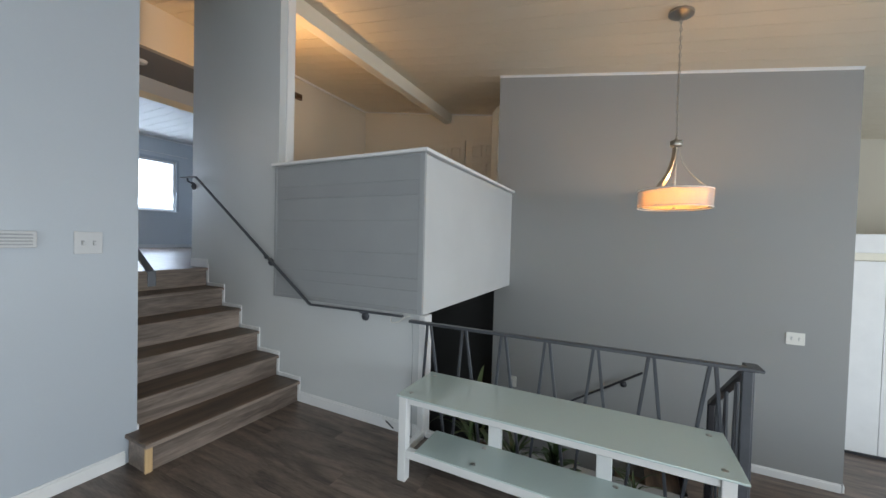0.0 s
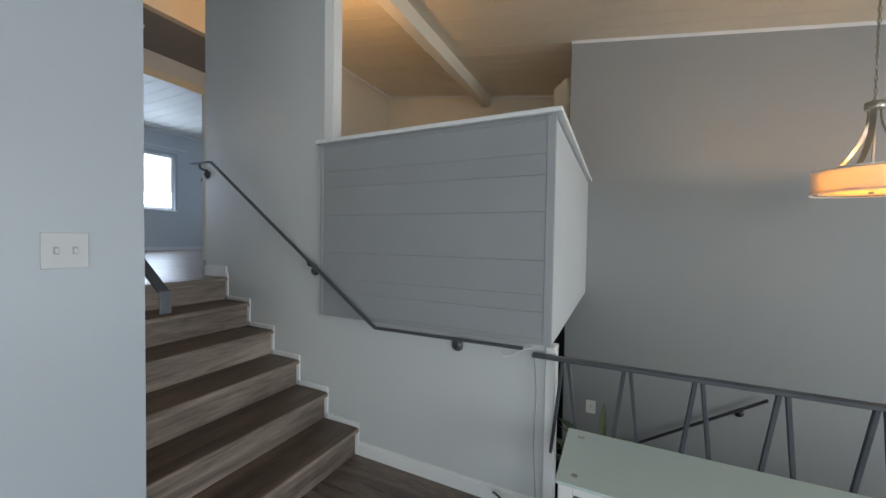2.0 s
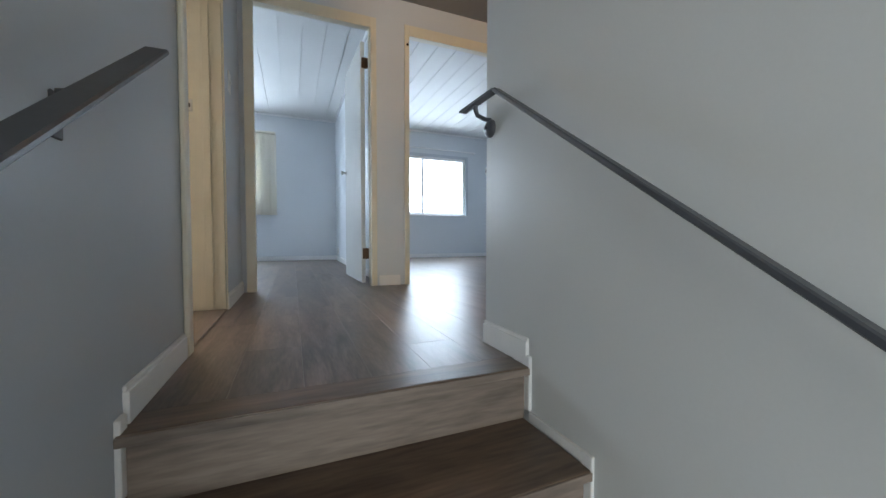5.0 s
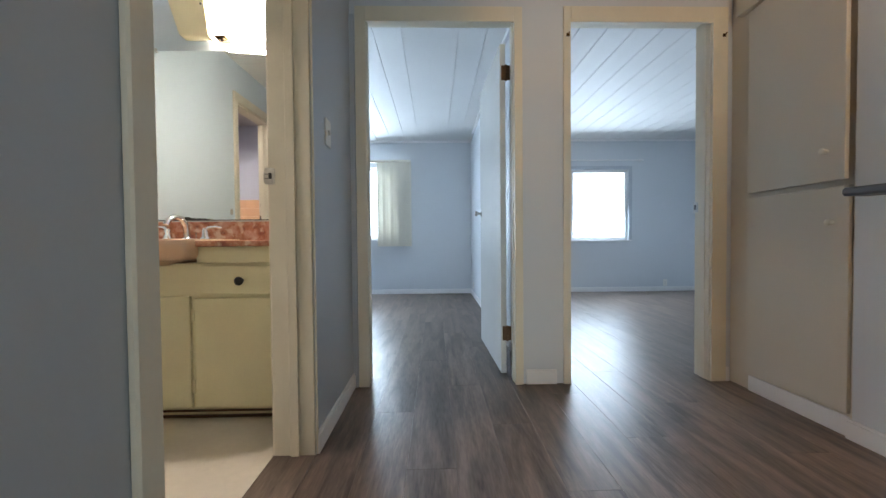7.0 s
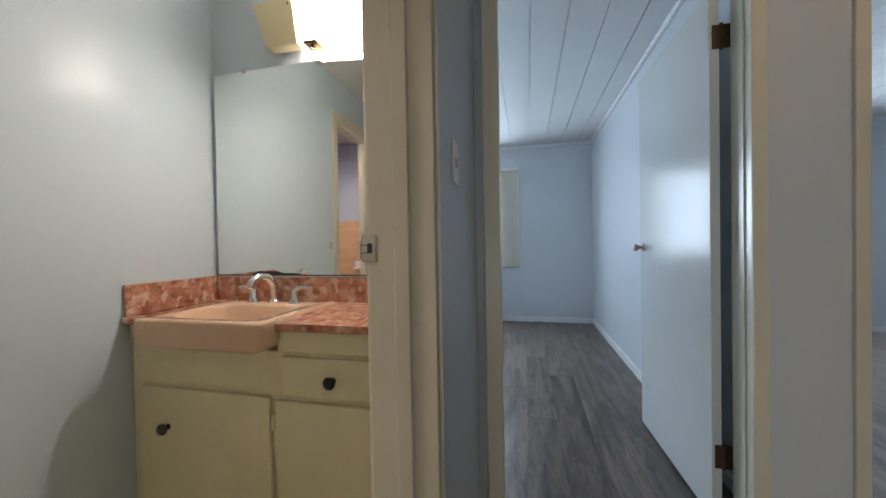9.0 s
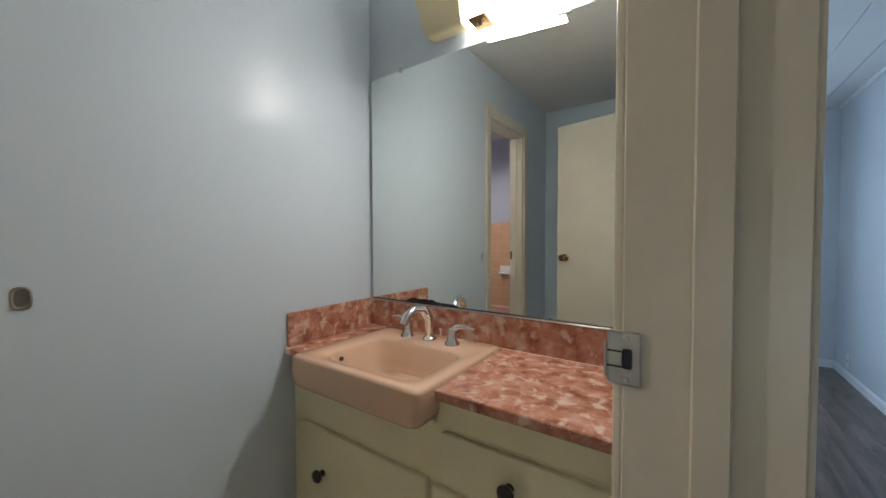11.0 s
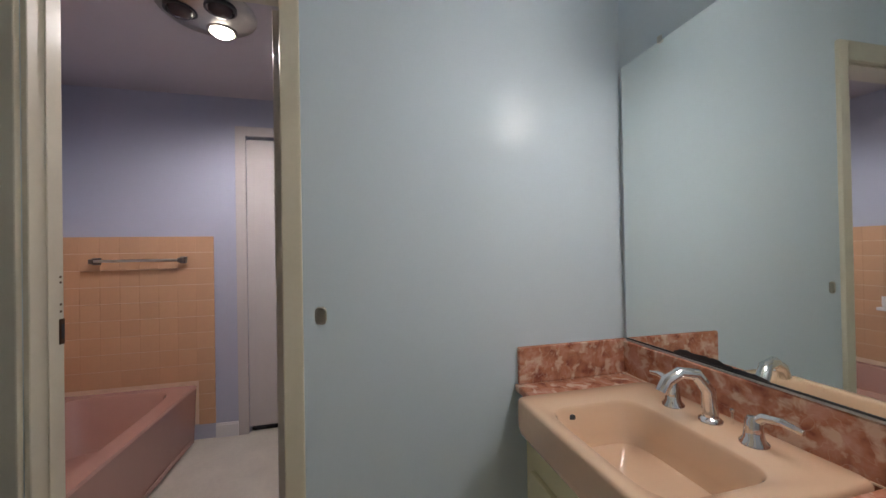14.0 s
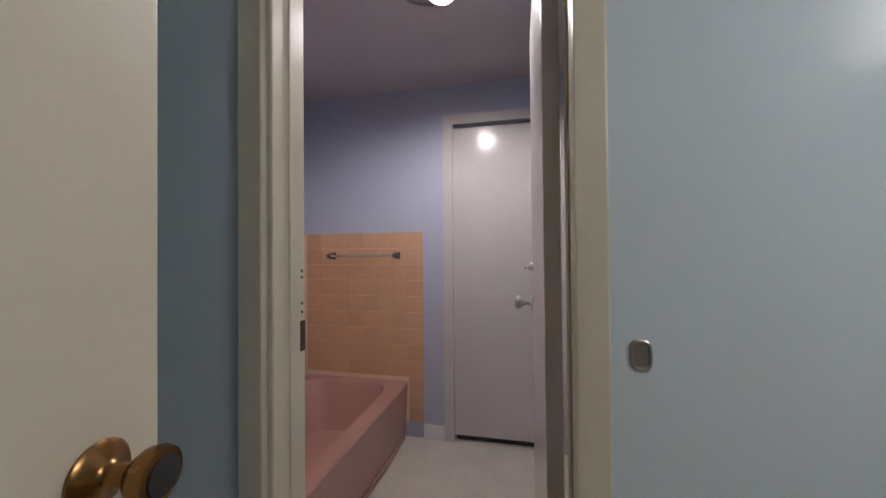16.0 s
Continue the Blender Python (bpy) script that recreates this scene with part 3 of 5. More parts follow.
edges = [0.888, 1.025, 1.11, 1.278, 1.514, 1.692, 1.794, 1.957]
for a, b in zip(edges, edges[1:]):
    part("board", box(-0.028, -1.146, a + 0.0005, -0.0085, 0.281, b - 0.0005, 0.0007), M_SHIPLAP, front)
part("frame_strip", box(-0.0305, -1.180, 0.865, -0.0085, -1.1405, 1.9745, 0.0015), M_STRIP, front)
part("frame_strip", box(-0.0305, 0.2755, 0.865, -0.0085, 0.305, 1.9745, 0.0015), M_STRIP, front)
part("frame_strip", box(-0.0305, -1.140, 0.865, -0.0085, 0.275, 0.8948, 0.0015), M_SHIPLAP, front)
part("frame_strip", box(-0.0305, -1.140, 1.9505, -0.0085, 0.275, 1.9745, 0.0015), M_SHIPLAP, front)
bm = box(-0.062, -1.21, 1.975, 0.10, 0.318, 2.0, 0.003)
part("cap", bm, M_WHITE, front, "white painted cap board")
part("cap", box(0.101, -1.21, 1.975, 2.115, -1.08, 2.0, 0.003), M_WHITE, front, "white painted cap board")
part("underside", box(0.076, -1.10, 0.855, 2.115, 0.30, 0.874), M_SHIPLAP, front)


# ---- trim shared by the rooms ----
def baseboard(a, b, side, height=0.075, thick=0.013, z=0.0):
    """A white baseboard from a to b (x, y); side: the unit direction in which it stands proud."""
    (ax, ay), (bx, by) = a, b
    sx, sy = side
    x0, x1 = sorted((ax, bx)) if sx == 0 else sorted((ax, ax + sx * thick))
    y0, y1 = sorted((ay, by)) if sy == 0 else sorted((ay, ay + sy * thick))
    bm = box(x0, y0, z, x1, y1, z + height - 0.012, 0.0015)
    q = 0.35
    if sx == 0:
        y0, y1 = sorted((ay, ay + sy * thick * (1 - q)))
    else:
        x0, x1 = sorted((ax, ax + sx * thick * (1 - q)))
    add_box(bm, x0, y0, z + height - 0.0125, x1, y1, z + height, 0.002)
    return structure("baseboard", bm, M_WHITE, "white painted baseboard")


baseboard((-6.4, 0.219), (-1.101, 0.219), (0, -1), 0.08)
baseboard((0.0, -1.15), (0.0, -0.014), (-1, 0), 0.085)
baseboard((2.115, -4.14), (2.115, -3.0), (-1, 0), 0.075, z=LOW)
baseboard((2.115, -4.15), (2.24, -4.15), (0, -1), 0.075, z=LOW)
baseboard((0.0, 1.30), (0.0, 1.58), (-1, 0), 0.085, z=UP)
baseboard((-1.04, 1.33), (-1.04, 1.798), (1, 0), 0.085, z=UP)
baseboard((-1.04, 2.672), (-1.04, 3.325), (1, 0), 0.085, z=UP)
baseboard((-0.025, 3.34), (0.155, 3.34), (0, -1), 0.085, z=UP)
baseboard((1.115, 3.34), (1.19, 3.34), (0, -1), 0.085, z=UP)
baseboard((1.184, 2.30), (1.184, 2.708), (-1, 0), 0.085, z=UP)
baseboard((-4.08, 7.08), (0.03, 7.08), (0, -1), 0.075, z=UP)
baseboard((0.14, 7.08), (3.96, 7.08), (0, -1), 0.075, z=UP)
baseboard((0.03, 3.46), (0.03, 7.065), (-1, 0), 0.075, z=UP)
baseboard((3.96, 3.46), (3.96, 7.065), (-1, 0), 0.075, z=UP)
baseboard((-4.12, 1.433), (-4.12, 1.578), (1, 0), 0.10, 0.016, z=UP)
baseboard((-4.12, 2.432), (-4.12, 3.36), (1, 0), 0.10, 0.016, z=UP)

# cove strips under the sloping ceiling
bm = bmesh.new()
for y0, y1, x0, x1 in ((-4.15, -0.986, 2.09, 2.114), (-0.986, 2.30, 3.596, 3.619)):
    lo = [bm.verts.new((x, y, ceil_z(y) - d)) for x, y, d in ((x0, y0, 0.0), (x1, y0, 0.02), (x1, y1, 0.02), (x0, y1, 0.0))]
    bm.faces.new(lo)
    hi = [bm.verts.new((v.co.x, v.co.y, ceil_z(v.co.y) + 0.004)) for v in lo]
    bm.faces.new(hi)
    for k in range(4):
        bm.faces.new((lo[k], lo[(k + 1) % 4], hi[(k + 1) % 4], hi[k]))
add_box(bm, 1.33, 2.272, ceil_z(2.3) - 0.035, 3.6, 2.299, ceil_z(2.3) - 0.002)
structure("trim_ceiling", bm, M_WHITE, "narrow white ceiling moulding")
bm = box(-4.08, 7.052, 3.488, 0.03, 7.0795, 3.5195, 0.004)
add_box(bm, 0.14, 7.052, 3.508, 3.96, 7.0795, 3.5395, 0.004)
add_box(bm, 0.003, 3.47, 3.488, 0.0295, 7.05, 3.5195, 0.004)
structure("trim_bedroom_cove", bm, M_WHITE, "white cove strip under the bedroom ceilings")
structure("beam", box(0.146, 0.39, 3.46, 3.62, 0.52, 3.72, 0.006), M_CEIL, "white painted ceiling beam")


def casing(name, axis, at, out, a, b, z0, z1, width=0.065, proud=0.016, material=None, top=True):
    """Flat door casing round an opening from a to b on the wall face `at`; out: +1 or -1, the way that it stands proud."""
    t = structure(name, bmesh.new(), material or M_CREAM, "cream gloss painted door casing")
    lo, hi = sorted((at, at + out * proud))
    wa, wb = width if isinstance(width, tuple) else (width, width)
    head = max(wa, wb, 0.085 if isinstance(width, tuple) else 0)
    strips = [(a - wa, a, z0, z1 + head), (b, b + wb, z0, z1 + head)] + ([(a, b, z1, z1 + head)] if top else [])
    for p, q, za, zb in strips:
        bm = box(p, lo, za, q, hi, zb, 0.004, 2) if axis == "y" else box(lo, p, za, hi, q, zb, 0.004, 2)
        part("casing_board", bm, material or M_CREAM, t)
    return t


def jamb(name, axis, lo, hi, a, b, z0, z1, stop=0.5, thick=0.014, material=None, stop_out=0.012):
    """The lining of a door opening between the wall faces lo and hi, with a door stop."""
    t = structure(name, bmesh.new(), material or M_CREAM, "cream gloss painted door jamb")
    s0 = lo + (hi - lo) * stop
    s1 = s0 + 0.035
    for p, q, r in ((a, a + thick, 1), (b - thick, b, -1)):
        bm = box(p, lo, z0, q, hi, z1, 0.002) if axis == "y" else box(lo, p, z0, hi, q, z1, 0.002)
        part("jamb_board", bm, material or M_CREAM, t)
        e = q if r > 0 else p
        c0, c1 = sorted((e, e + r * stop_out))
        bm = box(c0, s0, z0, c1, s1, z1 - thick, 0.002) if axis == "y" else box(s0, c0, z0, s1, c1, z1 - thick, 0.002)
        part("door_stop", bm, material or M_CREAM, t)
    bm = box(a + thick, lo, z1 - thick, b - thick, hi, z1, 0.002) if axis == "y" else box(lo, a + thick, z1 - thick, hi, b - thick, z1, 0.002)
    part("jamb_head", bm, material or M_CREAM, t)
    return t


casing("trim_door_a", "y", 3.34, -1, -0.945, -0.092, UP, 3.16, (0.062, 0.048))
casing("trim_door_b", "y", 3.34, -1, 0.238, 1.075, UP, 3.16, (0.042, 0.09))
jamb("trim_jamb_a", "y", 3.34, 3.46, -0.965, -0.075, UP, 3.215, 0.25, stop_out=0.005)
jamb("trim_jamb_b", "y", 3.34, 3.46, 0.225, 1.085, UP, 3.215, 0.25, stop_out=0.005)
casing("trim_bath_door", "x", -1.04, 1, 1.845, 2.67, UP, DOOR_TOP, 0.012, 0.008)
structure("trim_bath_casing", box(-1.039, 1.806, UP, -1.022, 1.860, 3.20, 0.004), M_CREAM, "cream gloss painted door casing")
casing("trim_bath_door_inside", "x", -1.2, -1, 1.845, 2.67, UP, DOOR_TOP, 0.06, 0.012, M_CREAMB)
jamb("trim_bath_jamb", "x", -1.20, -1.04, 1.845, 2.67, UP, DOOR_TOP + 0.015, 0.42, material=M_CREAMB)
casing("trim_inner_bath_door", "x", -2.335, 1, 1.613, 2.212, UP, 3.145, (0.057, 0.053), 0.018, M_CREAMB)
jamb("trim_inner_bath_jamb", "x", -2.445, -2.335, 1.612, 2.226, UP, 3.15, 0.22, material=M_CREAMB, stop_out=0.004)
casing("trim_closet_door", "x", -4.12, 1, 1.65, 2.36, UP, 3.22, 0.07, 0.016, M_DOORWARM)
structure("trim_threshold", box(-1.205, 1.875, UP, -1.035, 2.655, UP + 0.008, 0.003), M_FLOOR, "dark wooden threshold strip")
structure("trim_corner_block", box(-1.04, 3.326, UP, -1.012, 3.339, 3.2), M_BLUE, "pale corner strip")


# ---- hardware ----
def knob(parent, at, axis, material=None, r=0.026, reach=0.06, plate=0.03, name="knob", label=""):
    """A turned door knob on a round plate."""
    prof = [(0, 0), (plate, 0), (plate, 0.004), (plate * 0.8, 0.008), (0.010, 0.010), (0.009, reach * 0.45), (r * 0.6, reach * 0.55), (r, reach * 0.72), (r * 0.98, reach * 0.88), (r * 0.72, reach), (0, reach)]
    return part(name, lathe(prof, 20, axis, at), material or M_STEEL, parent, label, 50)


def hinge(parent, x, y, z, material=None, axis="y"):
    bm = box(x - 0.003, y - 0.03, z - 0.045, x + 0.003, y + 0.03, z + 0.045, 0.001) if axis == "y" else box(x - 0.03, y - 0.003, z - 0.045, x + 0.03, y + 0.003, z + 0.045, 0.001)
    hb = part("hinge", bm, material or M_BRONZE, parent)
    part("hinge_pin", tube([(x, y - 0.03 if axis == "y" else y, z - 0.05), (x, y - 0.03 if axis == "y" else y, z + 0.05)], 0.006, 8), material or M_BRONZE, hb)
    return hb


def slab_door(name, label, hinge_at, free_at, z0, z1, material, thick=0.035):
    """A flush door from its hinge to its free edge, in plan."""
    a, b = Vector((*hinge_at, 0)), Vector((*free_at, 0))
    d = (b - a).normalized()
    n = Vector((-d.y, d.x, 0))
    door = thing(name, label, "door")
    bm = box(0, -thick / 2, z0, (b - a).length, thick / 2, z1, 0.003, 2)
    m = Matrix((d, n, Vector((0, 0, 1)))).transposed().to_4x4()
    m.translation = a
    bm.transform(m)
    part("leaf", bm, material, door)
    return door


# ---- hall ----
door_a = slab_door("bedroom_door", "glossy pale flush bedroom door standing open into the room", (-0.129, 3.488), (-0.153, 4.285), UP + 0.012, 3.12, M_DOOR)
knob(door_a, (-0.170, 4.225, 2.125), "-x", M_NICKEL, 0.022, 0.055, 0.024)
for z in (1.315, 2.94):
    hinge(door_a, -0.108, 3.482, z, axis="x")


def strike(name, label, bm, hole, material=None):
    t = thing(name, label, "strike plate")
    part("plate", bm, material or M_STEEL, t)
    part("latch_hole", hole, M_BLACK, t)
    return t


sp = strike("strike_plate", "worn steel strike plate on a cream door jamb", box(-1.2155, 2.6515, 2.124, -1.178, 2.6555, 2.188, 0.003), box(-1.199, 2.6495, 2.145, -1.188, 2.6515, 2.168, 0.003, 2))
part("lip", box(-1.2185, 2.6500, 2.132, -1.2157, 2.6530, 2.174, 0.001), M_STEEL, sp)
for z in (2.146, 2.164):
    part("slot", box(-1.2150, 2.6506, z - 0.001, -1.1995, 2.6514, z + 0.001), M_BLACK, sp)
for z in (2.131, 2.180):
    part("screw", lathe([(0, 0), (0.004, 0), (0.003, 0.0015), (0, 0.0015)], 12, "-y", (-1.195, 2.6515, z)), M_STEEL, sp)
strike("strike_plate", "steel strike plate on a bedroom door jamb", box(1.0225, 3.37, 2.06, 1.0265, 3.41, 2.12, 0.001), box(1.0210, 3.384, 2.075, 1.0225, 3.397, 2.105))
strike("strike_plate", "bronze strike plate on the inner bathroom jamb", box(-2.443, 1.6262, 2.115, -2.425, 1.629, 2.185, 0.001), box(-2.439, 1.629, 2.13, -2.430, 1.6305, 2.17), M_BRONZE)


for z in (2.205, 2.225, 2.285, 2.300):
    mark = thing("screw_hole", "old dark screw hole in the inner bathroom jamb", "screw hole", "screw holes in the jamb")
    part("hole", lathe([(0, 0), (0.0035, 0), (0.0035, 0.001), (0, 0.001)], 10, "y", (-2.432, 1.6265, z)), M_BRONZE, mark)


def switch_plate(name, label, axis, out, at, u0, u1, z0, z1, toggles, material=None):
    """A wall plate with toggle switches; axis: the wall's normal."""
    t = thing(name, label, "light switch")
    def slab(p, q, za, zb, d0, d1, bev):
        lo, hi = sorted((at + out * d0, at + out * d1))
        return box(p, lo, za, q, hi, zb, bev) if axis == "y" else box(lo, p, za, hi, q, zb, bev)
    part("plate", slab(u0, u1, z0, z1, 0.0, 0.006, 0.002), material or M_PLASTIC, t)
    zm = (z0 + z1) / 2
    for k in range(toggles):
        u = u0 + (u1 - u0) * (k + 0.5) / toggles if toggles == 1 else u0 + (u1 - u0) * (0.3 + 0.4 * k / (toggles - 1))
        part("switch_frame", slab(u - 0.007, u + 0.007, zm - 0.013, zm + 0.013, 0.006, 0.0072, 0.0005), M_STRIP, t)
        part("toggle", slab(u - 0.0048, u + 0.0048, zm - 0.0105, zm + 0.008, 0.0072, 0.014, 0.0015), material or M_PLASTIC, t)
    return t


switch_plate("light_switch", "pale grey double toggle switch on the pale blue wall", "y", -1, 0.219, -1.325, -1.207, 1.255, 1.376, 2, M_PLATE)
switch_plate("light_switch", "cream double switch on the grey feature wall", "x", -1, 2.115, -3.865, -3.735, 0.53, 0.64, 2)
switch_plate("light_switch", "white single switch beside the bathroom door", "x", 1, -1.04, 2.845, 2.92, 2.33, 2.45, 1)
switch_plate("wall_outlet", "white outlet low on the grey stairwell wall", "x", -1, 2.115, -1.30, -1.21, -0.37, -0.24, 1)
switch_plate("wall_outlet", "pale outlet low on the bedroom wall", "y", -1, 7.08, 3.20, 3.27, 1.13, 1.24, 1)
switch_plate("wall_outlet", "white outlet above the bedroom baseboard", "x", -1, 0.03, 6.70, 6.77, 1.16, 1.27, 1)

intercom = thing("wall_intercom", "pale grey louvred plastic box on the living room wall", "intercom")
part("housing", box(-1.90, 0.196, 1.290, -1.463, 0.219, 1.372, 0.005, 2), M_PLATE, intercom)
for k in range(4):
    part("louvre", box(-1.885, 0.192, 1.303 + k * 0.016, -1.478, 0.1965, 1.311 + k * 0.016, 0.001), M_STRIP, intercom)

smoke = thing("smoke_detector", "round white smoke detector on the grey hall ceiling", "smoke detector")
part("base", lathe([(0, 0), (0.065, 0), (0.065, 0.012), (0, 0.012)], 28, "-z", (0.10, 2.86, 3.45)), M_PLASTIC, smoke, "", 40)
part("cover", lathe([(0.060, 0.012), (0.058, 0.030), (0.045, 0.038), (0, 0.040)], 28, "-z", (0.10, 2.86, 3.45)), M_PLASTIC, smoke, "", 40)

cup = thing("linen_cupboard", "beige built-in linen cupboard with an upper and a lower door", "cupboard")
part("frame", box(1.200, 2.70, UP, 1.2345, 3.339, 3.42, 0.002), M_CREAMWALL, cup)
part("base_rail", box(1.188, 2.712, UP + 0.0, 1.200, 3.20, UP + 0.085, 0.002), M_WHITE, cup, "white base rail")
bm = box(1.180, 2.712, 2.146, 1.1995, 3.205, 3.142, 0.004, 2)
for v in bm.verts:
    v.co.x -= 0.022 * (3.205 - v.co.y) / 0.493
up = part("door", bm, M_CREAMWALL, cup, "upper door standing slightly ajar")
part("top_panel", box(1.160, 2.700, 3.150, 1.1995, 3.26, 3.449, 0.003), M_CREAMWALL, cup)
low = part("door", box(1.180, 2.712, 1.150, 1.1995, 3.205, 2.120, 0.004, 2), M_CREAMWALL, cup)
knob(up, (1.161, 2.785, 2.275), "-x", M_CREAM, 0.014, 0.028, 0.010)
knob(low, (1.180, 2.775, 1.965), "-x", M_CREAM, 0.014, 0.028, 0.010)


for x in (0.221, 1.139):
    hook = thing("casing_hook", "small brass hook screwed into the cream door casing", "hook")
    part("plate", box(x - 0.010, 3.320, 3.075, x + 0.010, 3.3238, 3.095, 0.002), M_BRASS, hook)
    part("prong", tube([(x, 3.320, 3.085), (x, 3.308, 3.083), (x, 3.303, 3.092)], 0.003, 8), M_BRASS, hook)


# ---- handrails ----
def bracket(parent, rail_pt, wall_pt, material=None):
    """A round wall plate with a bent arm up to the rail."""
    w, r = Vector(wall_pt), Vector(rail_pt)
    out = Vector((1 if r.x > w.x else -1, 0, 0))
    ax = "x" if out.x > 0 else "-x"
    b = part("bracket", lathe([(0, 0), (0.033, 0), (0.034, 0.004), (0.031, 0.011), (0.024, 0.018), (0.012, 0.023), (0, 0.024)], 20, ax, w), material or M_METAL, parent, "", 40)
    part("bolt", lathe([(0, 0), (0.007, 0), (0.007, 0.006), (0, 0.007)], 10, ax, w + out * 0.023), M_BLACK, b, "dark bolt")
    top = Vector((0, 0, 0.032))
    knee = Vector((r.x, r.y, w.z + 0.042))
    part("arm", tube([w + top + out * 0.004, w + top + out * 0.03, knee * 0.9 + (w + top) * 0.1, (knee + r) / 2, r - Vector((0, 0, 0.008))], 0.0085, 8), material or M_METAL, b, "", 50)
    return b


rail = thing("stair_handrail", "dark grey metal handrail following the stairs up the wall", "handrail")
pts = [(-0.07, -1.055, 0.850), (-0.07, -0.176, 0.842), (-0.07, 1.400, 1.946), (-0.07, 1.650, 1.950)]
for i, (a, b) in enumerate(zip(pts, pts[1:])):
    part("rail_section", bar(a, b, 0.034 if i == 2 else 0.026, 0.010 if i == 2 else 0.014, 0.003), M_METAL, rail)
bracket(rail, (-0.07, -0.68, 0.846), (0.0, -0.68, 0.795))
bracket(rail, (-0.07, 0.37, 1.235), (0.0, 0.37, 1.150))
bracket(rail, (-0.07, 1.54, 1.948), (0.0, 1.545, 1.866))

rail2 = thing("stair_handrail", "wide flat dark grey metal handrail on the opposite stair wall", "handrail")
part("rail_section", bar((-0.965, 0.237, 1.135), (-0.965, 1.34, 1.868), 0.044, 0.012, 0.003), M_METAL, rail2)
part("rail_end", box(-0.987, 0.222, 1.045, -0.943, 0.234, 1.142, 0.003), M_METAL, rail2)
for y, z in ((1.119, 1.655), (0.426, 1.173)):
    rz = 1.135 + (y - 0.237) * 0.6645
    b = part("bracket", box(-1.04, y - 0.014, z - 0.042, -1.034, y + 0.014, z + 0.032, 0.002), M_METAL, rail2)
    part("arm", tube([(-1.034, y, z + 0.03), (-0.99, y, z + 0.035), (-0.968, y, rz - 0.010)], 0.008, 8), M_METAL, b, "", 50)

wrail = thing("stairwell_handrail", "dark handrail sloping down the grey stairwell wall", "handrail")
part("rail_section", bar((2.045, -2.62, 0.075), (2.045, -1.15, -0.875), 0.03, 0.018, 0.004), M_BLACK, wrail)
bracket(wrail, (2.045, -2.45, -0.04), (2.115, -2.45, -0.10), M_BLACK)
bracket(wrail, (2.045, -1.4, -0.72), (2.115, -1.4, -0.78), M_BLACK)


# ---- stairwell railing ----
RX = 0.005
railing = thing("stairwell_railing", "dark grey metal railing with V-shaped balusters round the stairwell", "railing")
part("top_rail", bar((-0.045, -1.095, 0.818), (-0.060, -2.965, 0.826), 0.036, 0.018, 0.003), M_METAL, railing)
for y in (-1.250, -1.507, -1.765, -2.025, -2.281, -2.541, -2.795):
    xx = -0.045 + (1.1 + y) * 0.008
    part("baluster", bar((xx, y - 0.012, 0.815), (RX + 0.02, y - 0.10, 0.012), 0.016, 0.016, 0.002, up=(1, 0, 0)), M_METAL, railing)
    part("baluster", bar((xx, y + 0.012, 0.815), (RX + 0.02, y + 0.10, 0.012), 0.016, 0.016, 0.002, up=(1, 0, 0)), M_METAL, railing)
part("bottom_rail", bar((RX + 0.02, -1.16, 0.006), (RX + 0.02, -2.965, 0.006), 0.03, 0.012, 0.002), M_METAL, railing)
part("post", box(RX - 0.072, -2.945, 0.0, RX - 0.040, -2.905, 0.817, 0.003), M_METAL, railing)
part("post", box(RX - 0.010, -2.968, 0.0, RX + 0.022, -2.93, 0.817, 0.003), M_METAL, railing)
part("post_cap", box(RX - 0.080, -2.985, 0.8175, RX + 0.030, -2.925, 0.832, 0.004), M_METAL, railing)
steprail = thing("entry_step_railing", "black sloping metal railing beside the entry steps", "railing")
part("top_rail", bar((0.02, -2.955, 0.815), (0.78, -2.955, 0.34), 0.04, 0.03, 0.004), M_BLACK, steprail)
for x in (0.22, 0.42, 0.62):
    z = 0.80 - (x - 0.10) * 0.676
    part("baluster", bar((x - 0.01, -2.955, z - 0.01), (x - 0.06, -2.955, -0.175 * round((x - 0.06) / 0.26)), 0.014, 0.014, 0.002, up=(0, 1, 0)), M_METAL, steprail)
    part("baluster", bar((x + 0.01, -2.955, z - 0.01), (x + 0.06, -2.955, -0.175 * (1 + int((x + 0.04) / 0.26))), 0.014, 0.014, 0.002, up=(0, 1, 0)), M_METAL, steprail)
part("end_post", box(0.765, -2.973, -0.53, 0.795, -2.937, 0.345, 0.003), M_BLACK, steprail)

# entry steps going down, stairs to the basement
steps = tagged(new("entry_steps"), "short laminate steps down to the entry", "steps", "", "structure")
for k in range(4):
    x = 0.05 + 0.262 * k
    z = -RISE * (k + 1)
    part("tread", box(x, -4.15, z - 0.02, x + 0.30, -2.92, z, 0.004), M_TREAD, steps)
    part("riser", box(x - 0.012, -4.15, z, x, -2.92, z + RISE - 0.02, 0.001), M_RISER, steps)
structure("wall_entry_west", box(0.0, -7.6, -0.9, 0.05, -4.15, -0.012), M_BLUE, "low wall below the living room floor edge")
# coloured with the same basement shade
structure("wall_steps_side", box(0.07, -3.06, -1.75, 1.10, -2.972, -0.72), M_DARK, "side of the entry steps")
down = tagged(new("basement_stairs"), "laminate stairs going down to the basement", "staircase", "", "structure")
for k in range(5):
    y = -2.95 + 0.26 * k
    z = LOW - RISE * (k + 1)
    part("tread", box(1.02, y, z - 0.02, 2.114, y + 0.29, z, 0.004), M_TREAD, down)
    part("riser", box(1.02, y - 0.012, z, 2.114, y, z + RISE - 0.02, 0.001), M_RISER, down)
structure("planter_ledge", box(0.063, -2.90, -1.75, 0.98, -1.20, -0.45, 0.006), M_GREY, "plant ledge inside the stairwell")
